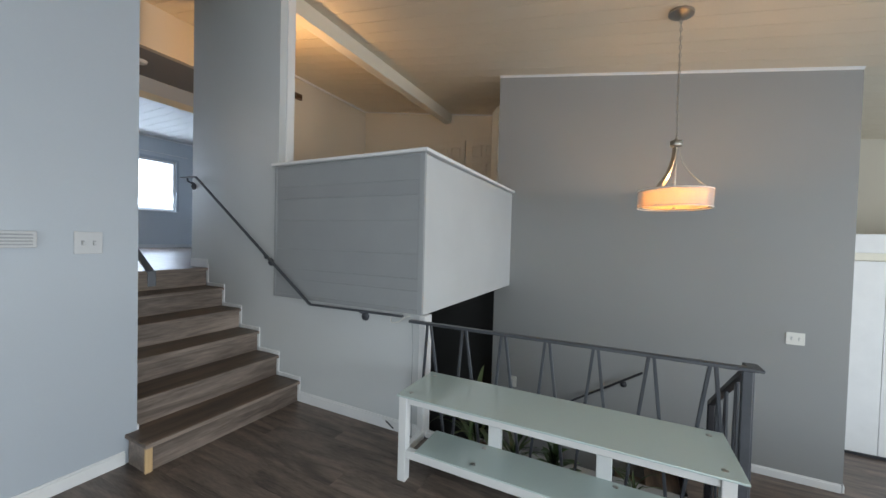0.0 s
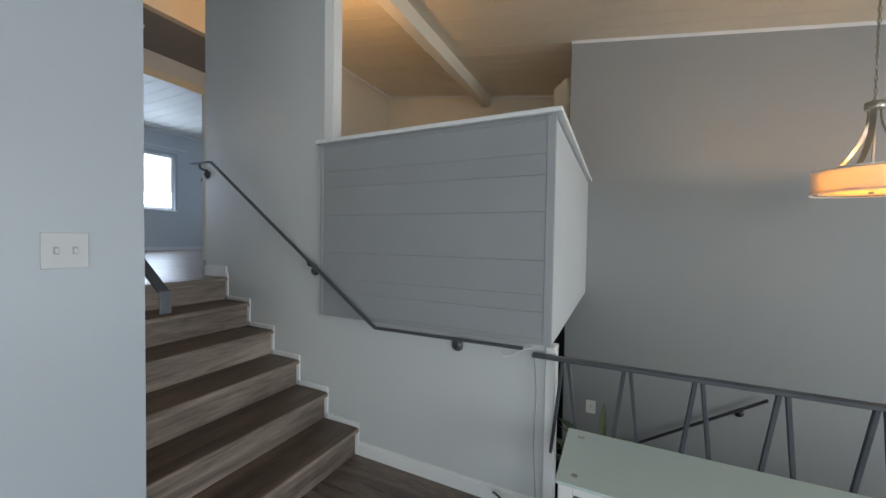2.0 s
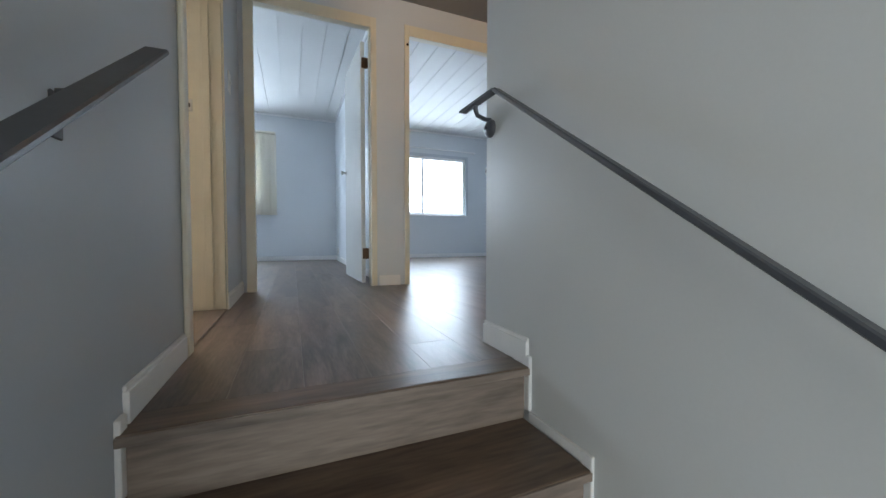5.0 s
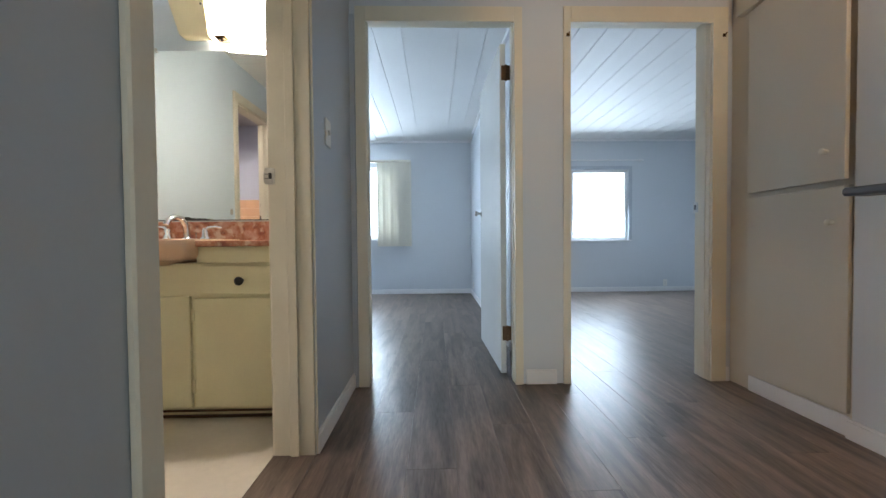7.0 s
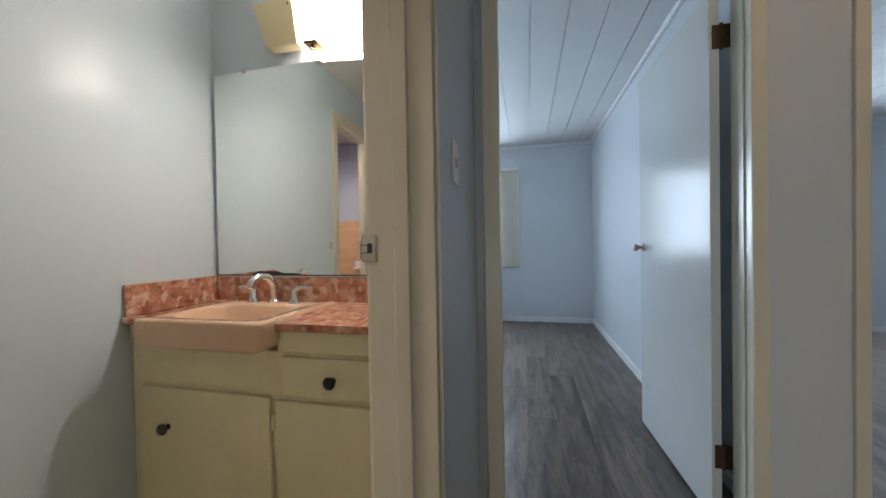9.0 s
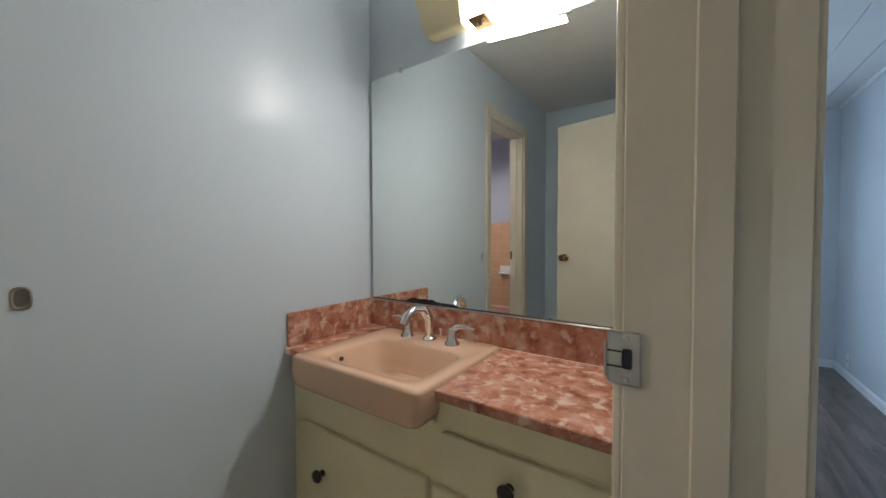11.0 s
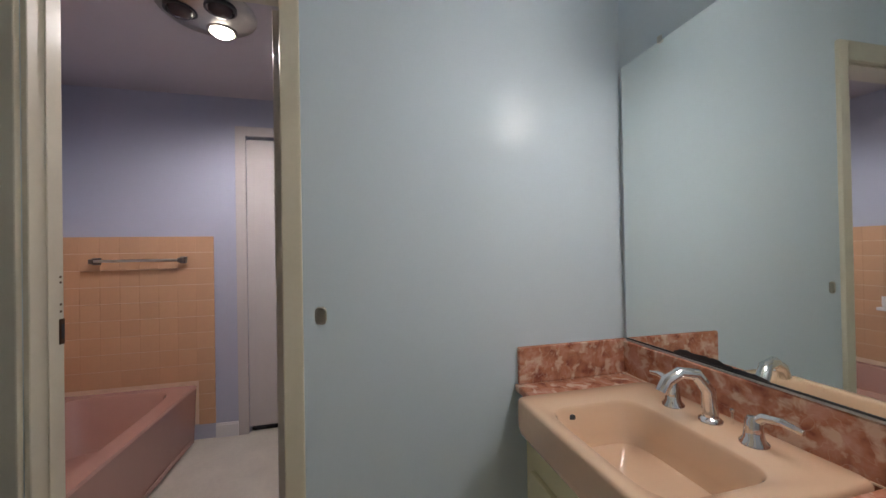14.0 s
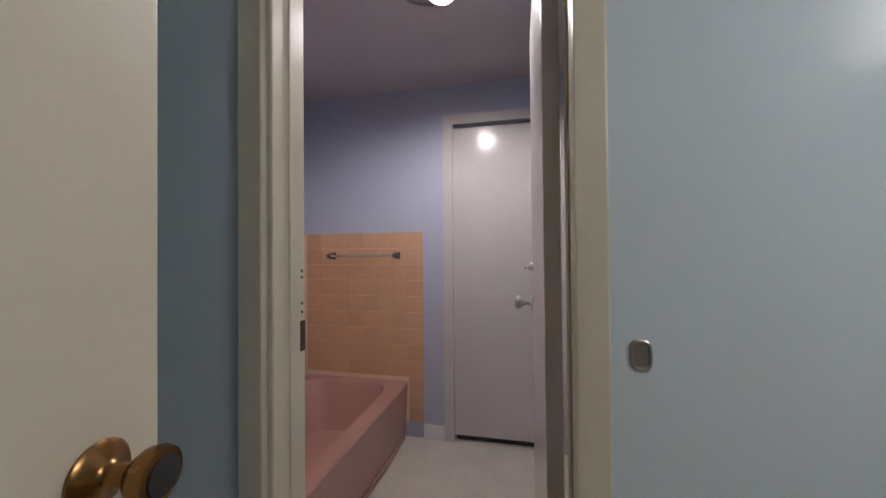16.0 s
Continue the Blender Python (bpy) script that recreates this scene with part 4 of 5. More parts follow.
structure("wall_stairwell_side", box(0.0505, -3.0, -1.75, 0.062, -1.16, -0.02), M_BLUE, "pale side of the stairwell")


# ---- plants on the ledge ----
def leaf(length, width, bend):
    """One arching blade with a fold along its middle."""
    bm = bmesh.new()
    rows = []
    n = 7
    for i in range(n + 1):
        u = i / n
        w = width * math.sin(math.pi * min(1, u * 0.93 + 0.07)) ** 0.7
        x = length * (u - bend * 0.25 * u * u)
        z = length * (0.75 * u - bend * u * u)
        rows.append([bm.verts.new((x, s * w / 2, z + abs(s) * w * 0.18)) for s in (-1, 0, 1)])
    for a, b in zip(rows, rows[1:]):
        for k in range(2):
            bm.faces.new((a[k], a[k + 1], b[k + 1], b[k]))
    return bm


def potted_plant(label, at, height, blades, width, pale, seed, bend=0.6):
    rnd = random.Random(seed)
    x, y, z = at
    p = thing("potted_plant", label, "plant", "plants on the stairwell ledge")
    part("pot", lathe([(0, 0), (0.075, 0), (0.10, 0.17), (0.108, 0.18), (0.108, 0.20), (0.095, 0.20), (0.092, 0.165), (0, 0.165)], 20, "z", at), M_POT, p, "", 40)
    part("soil", lathe([(0, 0.168), (0.05, 0.172), (0.0915, 0.167)], 16, "z", at), M_SOIL, p)
    part("stem", tube([(x, y, z + 0.165), (x + 0.01, y, z + 0.17 + height * 0.25), (x - 0.01, y + 0.01, z + 0.17 + height * 0.5)], 0.008, 8, [0.011, 0.008, 0.004]), M_LEAF, p, "", 60)
    for k in range(blades):
        a = 2 * math.pi * k / blades * 2.4 + rnd.uniform(-0.3, 0.3)
        ln = height * rnd.uniform(0.55, 1.0)
        bm = leaf(ln, width * rnd.uniform(0.7, 1.2), bend * rnd.uniform(0.5, 1.1))
        tilt = Matrix.Rotation(rnd.uniform(-0.9, 0.1), 4, "Y")
        bm.transform(Matrix.Translation((x, y, z + 0.17 + height * 0.5 * rnd.random())) @ Matrix.Rotation(a, 4, "Z") @ tilt)
        part("leaf", bm, M_LEAFPALE if pale and k % 3 == 0 else M_LEAF, p, "", 60)
    return p


potted_plant("tall dark green houseplant with long pale-streaked leaves", (0.50, -1.40, -0.45), 0.58, 36, 0.036, True, 3, 0.75)
potted_plant("bushy dark green houseplant with narrow leaves", (0.36, -1.75, -0.45), 0.30, 34, 0.022, True, 5)
potted_plant("low dark green houseplant in a brown pot", (0.42, -2.02, -0.45), 0.28, 22, 0.050, False, 8)
potted_plant("small grassy houseplant in a brown pot", (0.36, -2.50, -0.45), 0.27, 26, 0.012, True, 11, 0.8)


carton = thing("cardboard_box", "small open brown cardboard box on the stairwell ledge", "box")
for n, q in (("base", (0.30, -2.36, -0.45, 0.56, -2.14, -0.442)), ("side", (0.30, -2.36, -0.442, 0.304, -2.14, -0.28)), ("side", (0.556, -2.36, -0.442, 0.56, -2.14, -0.28)),
             ("side", (0.304, -2.36, -0.442, 0.556, -2.356, -0.28)), ("side", (0.304, -2.144, -0.442, 0.556, -2.14, -0.28))):
    part(n, box(*q), M_POT, carton)
part("label_strip", box(0.298, -2.30, -0.31, 0.2998, -2.20, -0.285), M_PLASTIC, carton, "white paper strip")


# ---- table ----
BACK_LEGS = (-1.765, -2.345)


def glass_table():
    t = thing("console_table", "long white console table with a frosted aqua glass top and shelf", "table")
    x0, x1, y0, y1, top = -0.445, -0.040, -2.845, -1.275, 0.497
    part("tabletop", box(x0 - 0.006, y0 - 0.006, top - 0.010, x1 + 0.006, y1 + 0.006, top, 0.003, 2), M_FROST, t, "frosted aqua glass top")
    part("shelf", box(x0 + 0.004, y0 + 0.088, 0.186, -0.176, y1 - 0.115, 0.194, 0.002), M_FROST, t, "frosted aqua glass shelf")
    w = 0.05
    x = x0 + 0.004
    for y in (y0 + 0.03, y1 - w - 0.004):
        part("leg", box(x, y, 0.0, x + w, y + w, top - 0.0105, 0.004, 2), M_TABLE, t)
        part("end_apron", box(x + w + 0.001, y + 0.008, top - 0.045, x1 - 0.03, y + 0.042, top - 0.0105, 0.003), M_TABLE, t)
        part("end_rail", box(x + w + 0.001, y + 0.008, 0.140, -0.216, y + 0.042, 0.1855, 0.003), M_TABLE, t)
    part("apron", box(x + 0.008, y0 + 0.081, top - 0.050, x + w - 0.008, y1 - w - 0.005, top - 0.0105, 0.003), M_TABLE, t)
    part("shelf_rail", box(x + 0.002, y0 + 0.081, 0.140, x + w - 0.008, y1 - w - 0.005, 0.1855, 0.003), M_TABLE, t)
    part("back_rail", box(-0.215, y0 + 0.081, 0.150, -0.180, y1 - w - 0.005, 0.1855, 0.003), M_TABLE, t)
    for y in BACK_LEGS:
        part("back_leg", box(-0.175, y - 0.037, 0.0, -0.135, y + 0.037, top - 0.0105, 0.003), M_TABLE, t)
    for x in (x0 + 0.055, x1 - 0.055):
        for y in (y0 + 0.06, y1 - 0.055):
            part("glass_stud", lathe([(0, 0), (0.013, 0), (0.013, 0.0015), (0.009, 0.003), (0, 0.003)], 16, "z", (x, y, top)), M_STEEL, t, "steel stud in the glass")
        for y in (-1.72, -2.4):
            part("glass_stud", lathe([(0, 0), (0.013, 0), (0.013, 0.0015), (0.009, 0.003), (0, 0.003)], 16, "z", (max(x0 + 0.06, min(x, -0.215)), y, 0.194)), M_STEEL, t, "steel stud in the glass")


glass_table()


# ---- pendant lamp ----
def pendant():
    cx, cy = 1.07, -2.73
    p = thing("pendant_lamp", "brushed nickel pendant lamp with a lit drum shade over the stairwell", "lamp")
    cz = ceil_z(cy)
    can = lathe([(0, 0.0), (0.085, 0.0), (0.085, 0.02), (0.05, 0.035), (0.012, 0.05), (0, 0.05)], 28, "-z", (0, 0, 0))
    can.transform(Matrix.Translation((cx, cy, cz - 0.002)) @ Matrix.Rotation(math.atan(0.155), 4, "X"))
    part("canopy", can, M_NICKEL, p, "", 40)
    z = cz - 0.05
    k = 0
    while z > 2.22:
        ring = []
        for i in range(10):
            a = 2 * math.pi * i / 9
            u, v = 0.008 * math.cos(a), 0.019 * math.sin(a)
            ring.append((cx + (u if k % 2 else 0), cy + (0 if k % 2 else u), z - 0.018 + v))
        part("chain_link", tube(ring, 0.0022, 6), M_NICKEL, p, "", 60)
        z -= 0.032
        k += 1
    part("cord", tube([(cx + 0.003, cy, cz - 0.05), (cx - 0.004, cy + 0.003, 2.7), (cx, cy, 2.19)], 0.002, 6), M_NICKEL, p)
    part("hub", lathe([(0, 2.138), (0.040, 2.138), (0.042, 2.142), (0.042, 2.172), (0.038, 2.178), (0.010, 2.182), (0.008, 2.205), (0, 2.205)], 24, "z", (cx, cy, 0)), M_NICKEL, p, "", 40)
    part("stem", tube([(cx, cy, 2.13), (cx, cy, 1.80)], 0.007, 10), M_NICKEL, p)
    for i in range(3):
        a = 2 * math.pi * i / 3 + radians(-96)
        arc = []
        for s in range(9):
            u = s / 8
            r = 0.022 + 0.195 * u ** 2.2
            arc.append(Vector((cx + r * math.cos(a), cy + r * math.sin(a), 2.135 - 0.325 * u)))
        bm = bmesh.new()
        side = Vector((-math.sin(a), math.cos(a), 0)) * 0.013
        inward = Vector((math.cos(a), math.sin(a), 0.3)) * 0.003
        rows = [[bm.verts.new(q + s * side + d * inward) for s, d in ((-1, 0), (1, 0), (1, 1), (-1, 1))] for q in arc]
        for u, v in zip(rows, rows[1:]):
            for j in range(4):
                bm.faces.new((u[j], u[(j + 1) % 4], v[(j + 1) % 4], v[j]))
        bm.faces.new(rows[0])
        bm.faces.new(rows[-1][::-1])
        part("arm", bm, M_NICKEL, p, "", 40)
    zb, zt, r = 1.668, 1.805, 0.245
    inner = lathe([(r - 0.035, zb + 0.008), (r - 0.035, zt - 0.008), (r - 0.037, zt - 0.008), (r - 0.037, zb + 0.008), (r - 0.035, zb + 0.008)], 48, "z", (cx, cy, 0))
    part("inner_shade", inner, M_SHADE, p, "warm lit fabric shade", 40)
    part("outer_shade", lathe([(r, zb), (r, zt), (r - 0.0015, zt), (r - 0.0015, zb), (r, zb)], 48, "z", (cx, cy, 0)), M_SHEER, p, "sheer white outer shade", 40)
    for z in (zb, zt - 0.006):
        part("shade_ring", lathe([(r - 0.003, z), (r + 0.002, z), (r + 0.002, z + 0.006), (r - 0.003, z + 0.006), (r - 0.003, z)], 48, "z", (cx, cy, 0)), M_SHADESHEER, p, "", 40)
    part("diffuser", lathe([(0, zb + 0.012), (0.12, zb + 0.010), (r - 0.04, zb + 0.014), (r - 0.04, zb + 0.018), (0, zb + 0.017)], 40, "z", (cx, cy, 0)), M_SHADE, p, "lit white glass diffuser", 40)
    part("finial", lathe([(0, 0), (0.012, 0.002), (0.014, 0.008), (0.006, 0.014), (0, 0.014)], 16, "z", (cx, cy, zb - 0.004)), M_NICKEL, p, "", 40)


M_SHEER = bpy.data.materials.new("sheer_outer_fabric")
M_SHEER.use_nodes = True
sb = M_SHEER.node_tree.nodes["Principled BSDF"]
sb.inputs["Base Color"].default_value, sb.inputs["Roughness"].default_value, sb.inputs["Alpha"].default_value = (0.85, 0.76, 0.72, 1), 0.8, 0.30
pendant()

sconce = thing("wall_sconce", "warm wall lamp on the hidden side of the stair wall", "lamp")
part("back_plate", box(0.144, 0.98, 2.80, 0.156, 1.12, 2.94, 0.003), M_NICKEL, sconce)
part("shade", lathe([(0.05, -0.08), (0.075, 0.06), (0.073, 0.06), (0.048, -0.08)], 24, "z", (0.30, 1.05, 2.82)), M_SHADESHEER, sconce, "", 40)
part("arm", tube([(0.156, 1.05, 2.81), (0.20, 1.05, 2.72), (0.30, 1.05, 2.745)], 0.008, 8), M_NICKEL, sconce)

# cables beside the stairwell corner
cable = thing("power_cable", "thin grey power cable with a black plug beside the corner board", "cable")
part("cord", tube([(-0.022, -1.10, 0.81), (-0.024, -1.115, 0.62), (-0.020, -1.105, 0.36), (-0.026, -1.12, 0.12), (-0.05, -1.13, 0.012), (-0.075, -1.10, 0.008)], 0.003, 8), M_STRIP, cable, "", 60)
part("plug", box(-0.105, -1.12, 0.0, -0.07, -1.085, 0.028, 0.005), M_BLACK, cable)
cable = thing("power_cable", "short black cord end curling out of the baseboard", "cable")
part("cord", tube([(-0.0135, -0.90, 0.05), (-0.04, -0.915, 0.072), (-0.055, -0.95, 0.066), (-0.05, -0.985, 0.04)], 0.005, 8), M_BLACK, cable, "", 60)
cable = thing("power_cable", "thin white cord looped under the handrail end", "cable")
part("cord", tube([(-0.03, -0.93, 0.845), (-0.035, -0.93, 0.80), (-0.04, -0.95, 0.785), (-0.038, -1.00, 0.80), (-0.030, -1.05, 0.835), (-0.032, -1.09, 0.85)], 0.004, 8), M_PLASTIC, cable, "", 60)

# ---- loft and entry, far parts ----
def panel_door(name, label, x, y0, y1, z0, z1, material):
    """A six-panel door facing west."""
    d = thing(name, label, "door")
    part("leaf", box(x, y0, z0, x + 0.03, y1, z1, 0.003), material, d)
    w = (y1 - y0)
    for c in (0, 1):
        for za, zb in ((0.10, 0.40), (0.46, 0.80), (0.85, 0.95)):
            ya = y0 + w * (0.14 + 0.42 * c)
            za, zb, yb = z0 + (z1 - z0) * za, z0 + (z1 - z0) * zb, ya + w * 0.30
            panel = part("panel", box(x - 0.004, ya + 0.02, za + 0.02, x - 0.0005, yb - 0.02, zb - 0.02, 0.002), material, d)
            for p, q, u, v in ((ya, yb, za, za + 0.016), (ya, yb, zb - 0.016, zb), (ya, ya + 0.016, za + 0.016, zb - 0.016), (yb - 0.016, yb, za + 0.016, zb - 0.016)):
                part("moulding", box(x - 0.014, p, u, x - 0.0005, q, v, 0.004), material, panel)
    knob(d, (x, y0 + 0.07, z0 + 0.95), "-x", M_BRASS)
    return d


panel_door("panel_door", "cream six-panel door closed on the loft wall", 3.585, -0.55, 0.05, UP + 0.01, 3.12, M_CREAMWALL)
panel_door("panel_door", "cream six-panel door closed on the loft wall", 3.585, 0.10, 0.70, UP + 0.01, 3.12, M_CREAMWALL)
slab_door("loft_door", "cream loft door standing partly open beside the grey wall", (2.27, -0.94), (2.51, -0.775), UP + 0.01, 3.12, M_CREAM)
chime = thing("door_chime", "small brown door chime box high on the loft wall", "door chime")
part("case", box(1.86, 2.255, 3.555, 1.99, 2.299, 3.645, 0.006, 2), M_POT, chime)
part("grille", box(1.875, 2.251, 3.575, 1.975, 2.2548, 3.625, 0.002), M_BRONZE, chime)

closet = thing("entry_closet", "white bifold closet doors beside the entry", "closet")
for k in range(6):
    y1 = -4.212 - 0.270 * k
    leaf_panel = part("bifold_panel", box(3.00, y1 - 0.267, LOW + 0.03, 3.03, y1, 1.283, 0.003), M_WHITE, closet)
    if k == 2:
        knob(leaf_panel, (3.0, -4.889, 0.30), "-x", M_PLASTIC, 0.022, 0.03, 0.012)
part("head_track", box(2.985, -5.95, 1.290, 3.05, -4.16, 1.366, 0.003), M_CREAM, closet)
# black strip put under the panels for the shade in their floor gap
part("floor_gap_shade", box(2.995, -5.95, LOW + 0.001, 3.035, -4.16, LOW + 0.026, 0.002), M_BLACK, closet, "black strip drawn as the shade in the gap above the floor")
structure("wall_closet", box(2.99, -5.95, 1.367, 3.10, -4.16, 1.557, 0.003), M_WHITE, "white wall above the closet")
structure("wall_closet_top", box(3.101, -5.95, 1.50, 4.199, -4.16, 1.556), M_WHITE, "white top of the closet")
structure("wall_entry_return", box(2.241, -4.15, LOW, 3.0, -4.03, TOP), M_GREY, "grey return wall beside the entry")


# ---- vanity room ----
vanity = thing("vanity_cabinet", "pale yellow painted vanity cabinet with dark round knobs", "cabinet")
VX0, VX1, VY = -2.333, -1.222, 2.962
part("carcass", box(VX0, VY, UP + 0.062, VX1, 3.358, 1.8045, 0.003), M_CABINET, vanity)
part("face_rail", box(VX0, VY - 0.010, 1.8055, -2.225, 3.0, 1.882, 0.002), M_CABINET, vanity)
part("face_rail", box(-1.68, VY - 0.010, 1.8055, VX1, 3.358, 1.882, 0.002), M_CABINET, vanity)
part("toe_kick", box(VX0, VY + 0.045, UP, VX1, VY + 0.06, UP + 0.062, 0.002), M_CABINET, vanity)
part("kick_strip", box(VX0, VY + 0.03, UP, VX1, VY + 0.0445, UP + 0.012, 0.002), M_BRONZE, vanity, "dark strip along the floor")
part("kick_strip", box(VX0, VY + 0.036, UP + 0.026, VX1, VY + 0.0448, UP + 0.036, 0.002), M_BRONZE, vanity, "dark strip along the floor")
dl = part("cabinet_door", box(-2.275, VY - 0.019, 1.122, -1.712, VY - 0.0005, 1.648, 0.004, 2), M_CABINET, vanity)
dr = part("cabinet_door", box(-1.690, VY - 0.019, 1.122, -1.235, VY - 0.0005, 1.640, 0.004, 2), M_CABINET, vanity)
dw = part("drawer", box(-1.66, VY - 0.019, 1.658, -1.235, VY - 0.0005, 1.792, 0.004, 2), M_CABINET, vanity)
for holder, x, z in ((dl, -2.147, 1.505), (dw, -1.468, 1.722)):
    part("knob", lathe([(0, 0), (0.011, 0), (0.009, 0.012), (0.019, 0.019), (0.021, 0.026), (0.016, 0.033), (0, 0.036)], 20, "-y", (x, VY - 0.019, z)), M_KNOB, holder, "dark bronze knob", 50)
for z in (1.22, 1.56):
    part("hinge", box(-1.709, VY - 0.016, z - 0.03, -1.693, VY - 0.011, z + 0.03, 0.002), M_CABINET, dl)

top = thing("countertop", "pink marbled laminate countertop with matching backsplash", "countertop")
bm = box(-1.6685, 2.925, 1.882, -1.215, 3.339, 1.910, 0.003)
part("slab", bm, M_MARBLE, top)
part("slab", box(-2.334, 2.925, 1.882, -2.212, 3.339, 1.906, 0.003), M_MARBLE, top)
part("backsplash", box(-2.318, 3.340, 1.882, -1.215, 3.3585, 2.022, 0.003), M_MARBLE, top)
part("side_splash", box(-2.3345, 2.935, 1.9062, -2.319, 3.358, 2.028, 0.003), M_MARBLE, top)
part("caulk_line", box(-2.330, 3.3365, 1.9062, -1.215, 3.3395, 1.911, 0.0008), M_GROUT, top, "pale caulk line")


def make_sink():
    """A square peach basin set in the counter, its apron hanging over the front."""
    s = thing("bathroom_sink", "peach porcelain sink with a square front apron set in the counter", "sink")
    x0, x1, y0, y1, zt = -2.206, -1.670, 2.866, 3.334, 1.920
    cx, cy = -1.914, 3.044
    bm = bmesh.new()
    n = 48

    def loop(rx, ry, z, ex, mx=cx, my=cy):
        out = []
        for k in range(n):
            a = 2 * math.pi * (k + 0.5) / n
            c, q = math.cos(a), math.sin(a)
            out.append(bm.verts.new((mx + rx * math.copysign(abs(c) ** (2 / ex), c), my + ry * math.copysign(abs(q) ** (2 / ex), q), z)))
        return out

    hx, hy, mx, my = (x1 - x0) / 2, (y1 - y0) / 2, (x0 + x1) / 2, (y0 + y1) / 2
    rings = [loop(hx - 0.040, hy - 0.012, 1.818, 28, mx, my), loop(hx - 0.026, hy - 0.004, 1.820, 28, mx, my), loop(hx - 0.011, hy, 1.826, 28, mx, my), loop(hx - 0.003, hy, 1.838, 28, mx, my), loop(hx, hy, 1.850, 28, mx, my), loop(hx, hy, zt - 0.010, 28, mx, my), loop(hx - 0.003, hy - 0.003, zt - 0.003, 28, mx, my), loop(hx - 0.009, hy - 0.009, zt, 28, mx, my),
             loop(0.193, 0.140, zt, 5.6), loop(0.190, 0.137, zt - 0.003, 5.6), loop(0.186, 0.133, zt - 0.010, 5.6), loop(0.166, 0.116, zt - 0.075, 5.0), loop(0.154, 0.106, zt - 0.105, 4.6), loop(0.136, 0.090, zt - 0.125, 3.8), loop(0.10, 0.06, zt - 0.139, 3.0), loop(0.05, 0.035, zt - 0.144, 2.4), loop(0.024, 0.024, zt - 0.146, 2)]
    for a, b in zip(rings, rings[1:]):
        for k in range(n):
            bm.faces.new((a[k], a[(k + 1) % n], b[(k + 1) % n], b[k]))
    bm.faces.new(rings[-1])
    bm.faces.new(rings[0][::-1])
    part("basin", bm, M_PEACH, s, "", 48)
    part("drain", lathe([(0, 0), (0.022, 0), (0.020, 0.004), (0.012, 0.002), (0, 0.003)], 20, "z", (cx, cy, zt - 0.1458)), M_CHROME, s, "chrome drain", 40)
    part("overflow_hole", lathe([(0, 0), (0.009, 0), (0.009, 0.003), (0, 0.003)], 16, "x", (cx - 0.181, cy - 0.062, zt - 0.028)), M_BLACK, s, "dark overflow hole")


make_sink()


def make_faucet():
    f = thing("faucet", "chrome arched faucet with two lever handles on the sink deck", "faucet")
    z = 1.9202
    y = 3.262
    base = [(0, 0), (0.026, 0), (0.026, 0.005), (0.021, 0.010), (0.018, 0.012), (0.016, 0.030), (0, 0.032)]
    sp = part("spout", lathe(base, 24, "z", (-1.932, y, z)), M_CHROME, f, "", 45)
    arc = [(-1.932, y, z + 0.02), (-1.934, y - 0.003, z + 0.075), (-1.942, y - 0.030, z + 0.115), (-1.950, y - 0.070, z + 0.120), (-1.956, y - 0.105, z + 0.100), (-1.958, y - 0.118, z + 0.075)]
    part("spout_arc", tube(arc, 0.013, 14, [0.018, 0.0165, 0.015, 0.0145, 0.0145, 0.0150]), M_CHROME, sp, "", 60)
    part("lift_rod", tube([(-1.905, y + 0.035, z), (-1.905, y + 0.035, z + 0.028)], 0.003, 8), M_CHROME, f)
    part("lift_knob", lathe([(0, 0), (0.005, 0.002), (0.006, 0.008), (0, 0.012)], 12, "z", (-1.905, y + 0.035, z + 0.028)), M_CHROME, f, "", 50)
    for x, sgn in ((-2.030, -1), (-1.825, 1)):
        h = part("handle", lathe([(0, 0), (0.027, 0), (0.027, 0.005), (0.020, 0.012), (0.0175, 0.030), (0.0165, 0.05), (0.012, 0.060), (0, 0.062)], 24, "z", (x, y - 0.01, z)), M_CHROME, f, "", 45)
        lev = [(x, y - 0.01, z + 0.045), (x + sgn * 0.018, y - 0.008, z + 0.064), (x + sgn * 0.05, y - 0.004, z + 0.068), (x + sgn * 0.085, y, z + 0.062)]
        part("lever", tube(lev, 0.009, 12, [0.012, 0.010, 0.008, 0.006]), M_CHROME, h, "", 60)


make_faucet()

mirror = thing("wall_mirror", "large frameless wall mirror with dark worn lower edge over the vanity", "mirror")


def out_of_square(bm):
    """The mirror's far end stands a little off the wall."""
    for v in bm.verts:
        v.co.y -= 0.0115 * (v.co.x + 2.312) / 1.077
    return bm


part("glass", out_of_square(box(-2.312, 3.349, 2.032, -1.235, 3.3545, 2.998, 0.0008)), M_MIRROR, mirror)
part("backing", out_of_square(box(-2.3135, 3.3548, 2.0305, -1.2335, 3.3590, 2.9995, 0.0005)), M_BRONZE, mirror)
part("bottom_channel", out_of_square(box(-2.312, 3.346, 2.0235, -1.235, 3.3585, 2.0290, 0.001)), M_STEEL, mirror, "thin metal channel")
part("gasket", out_of_square(box(-2.312, 3.3475, 2.0292, -1.235, 3.3545, 2.0345, 0.0005)), M_BLACK, mirror, "black line under the glass")
for x in (-2.14, -1.45):
    part("clip", out_of_square(box(x - 0.009, 3.3435, 2.990, x + 0.009, 3.3488, 3.012, 0.002)), M_STEEL, mirror)
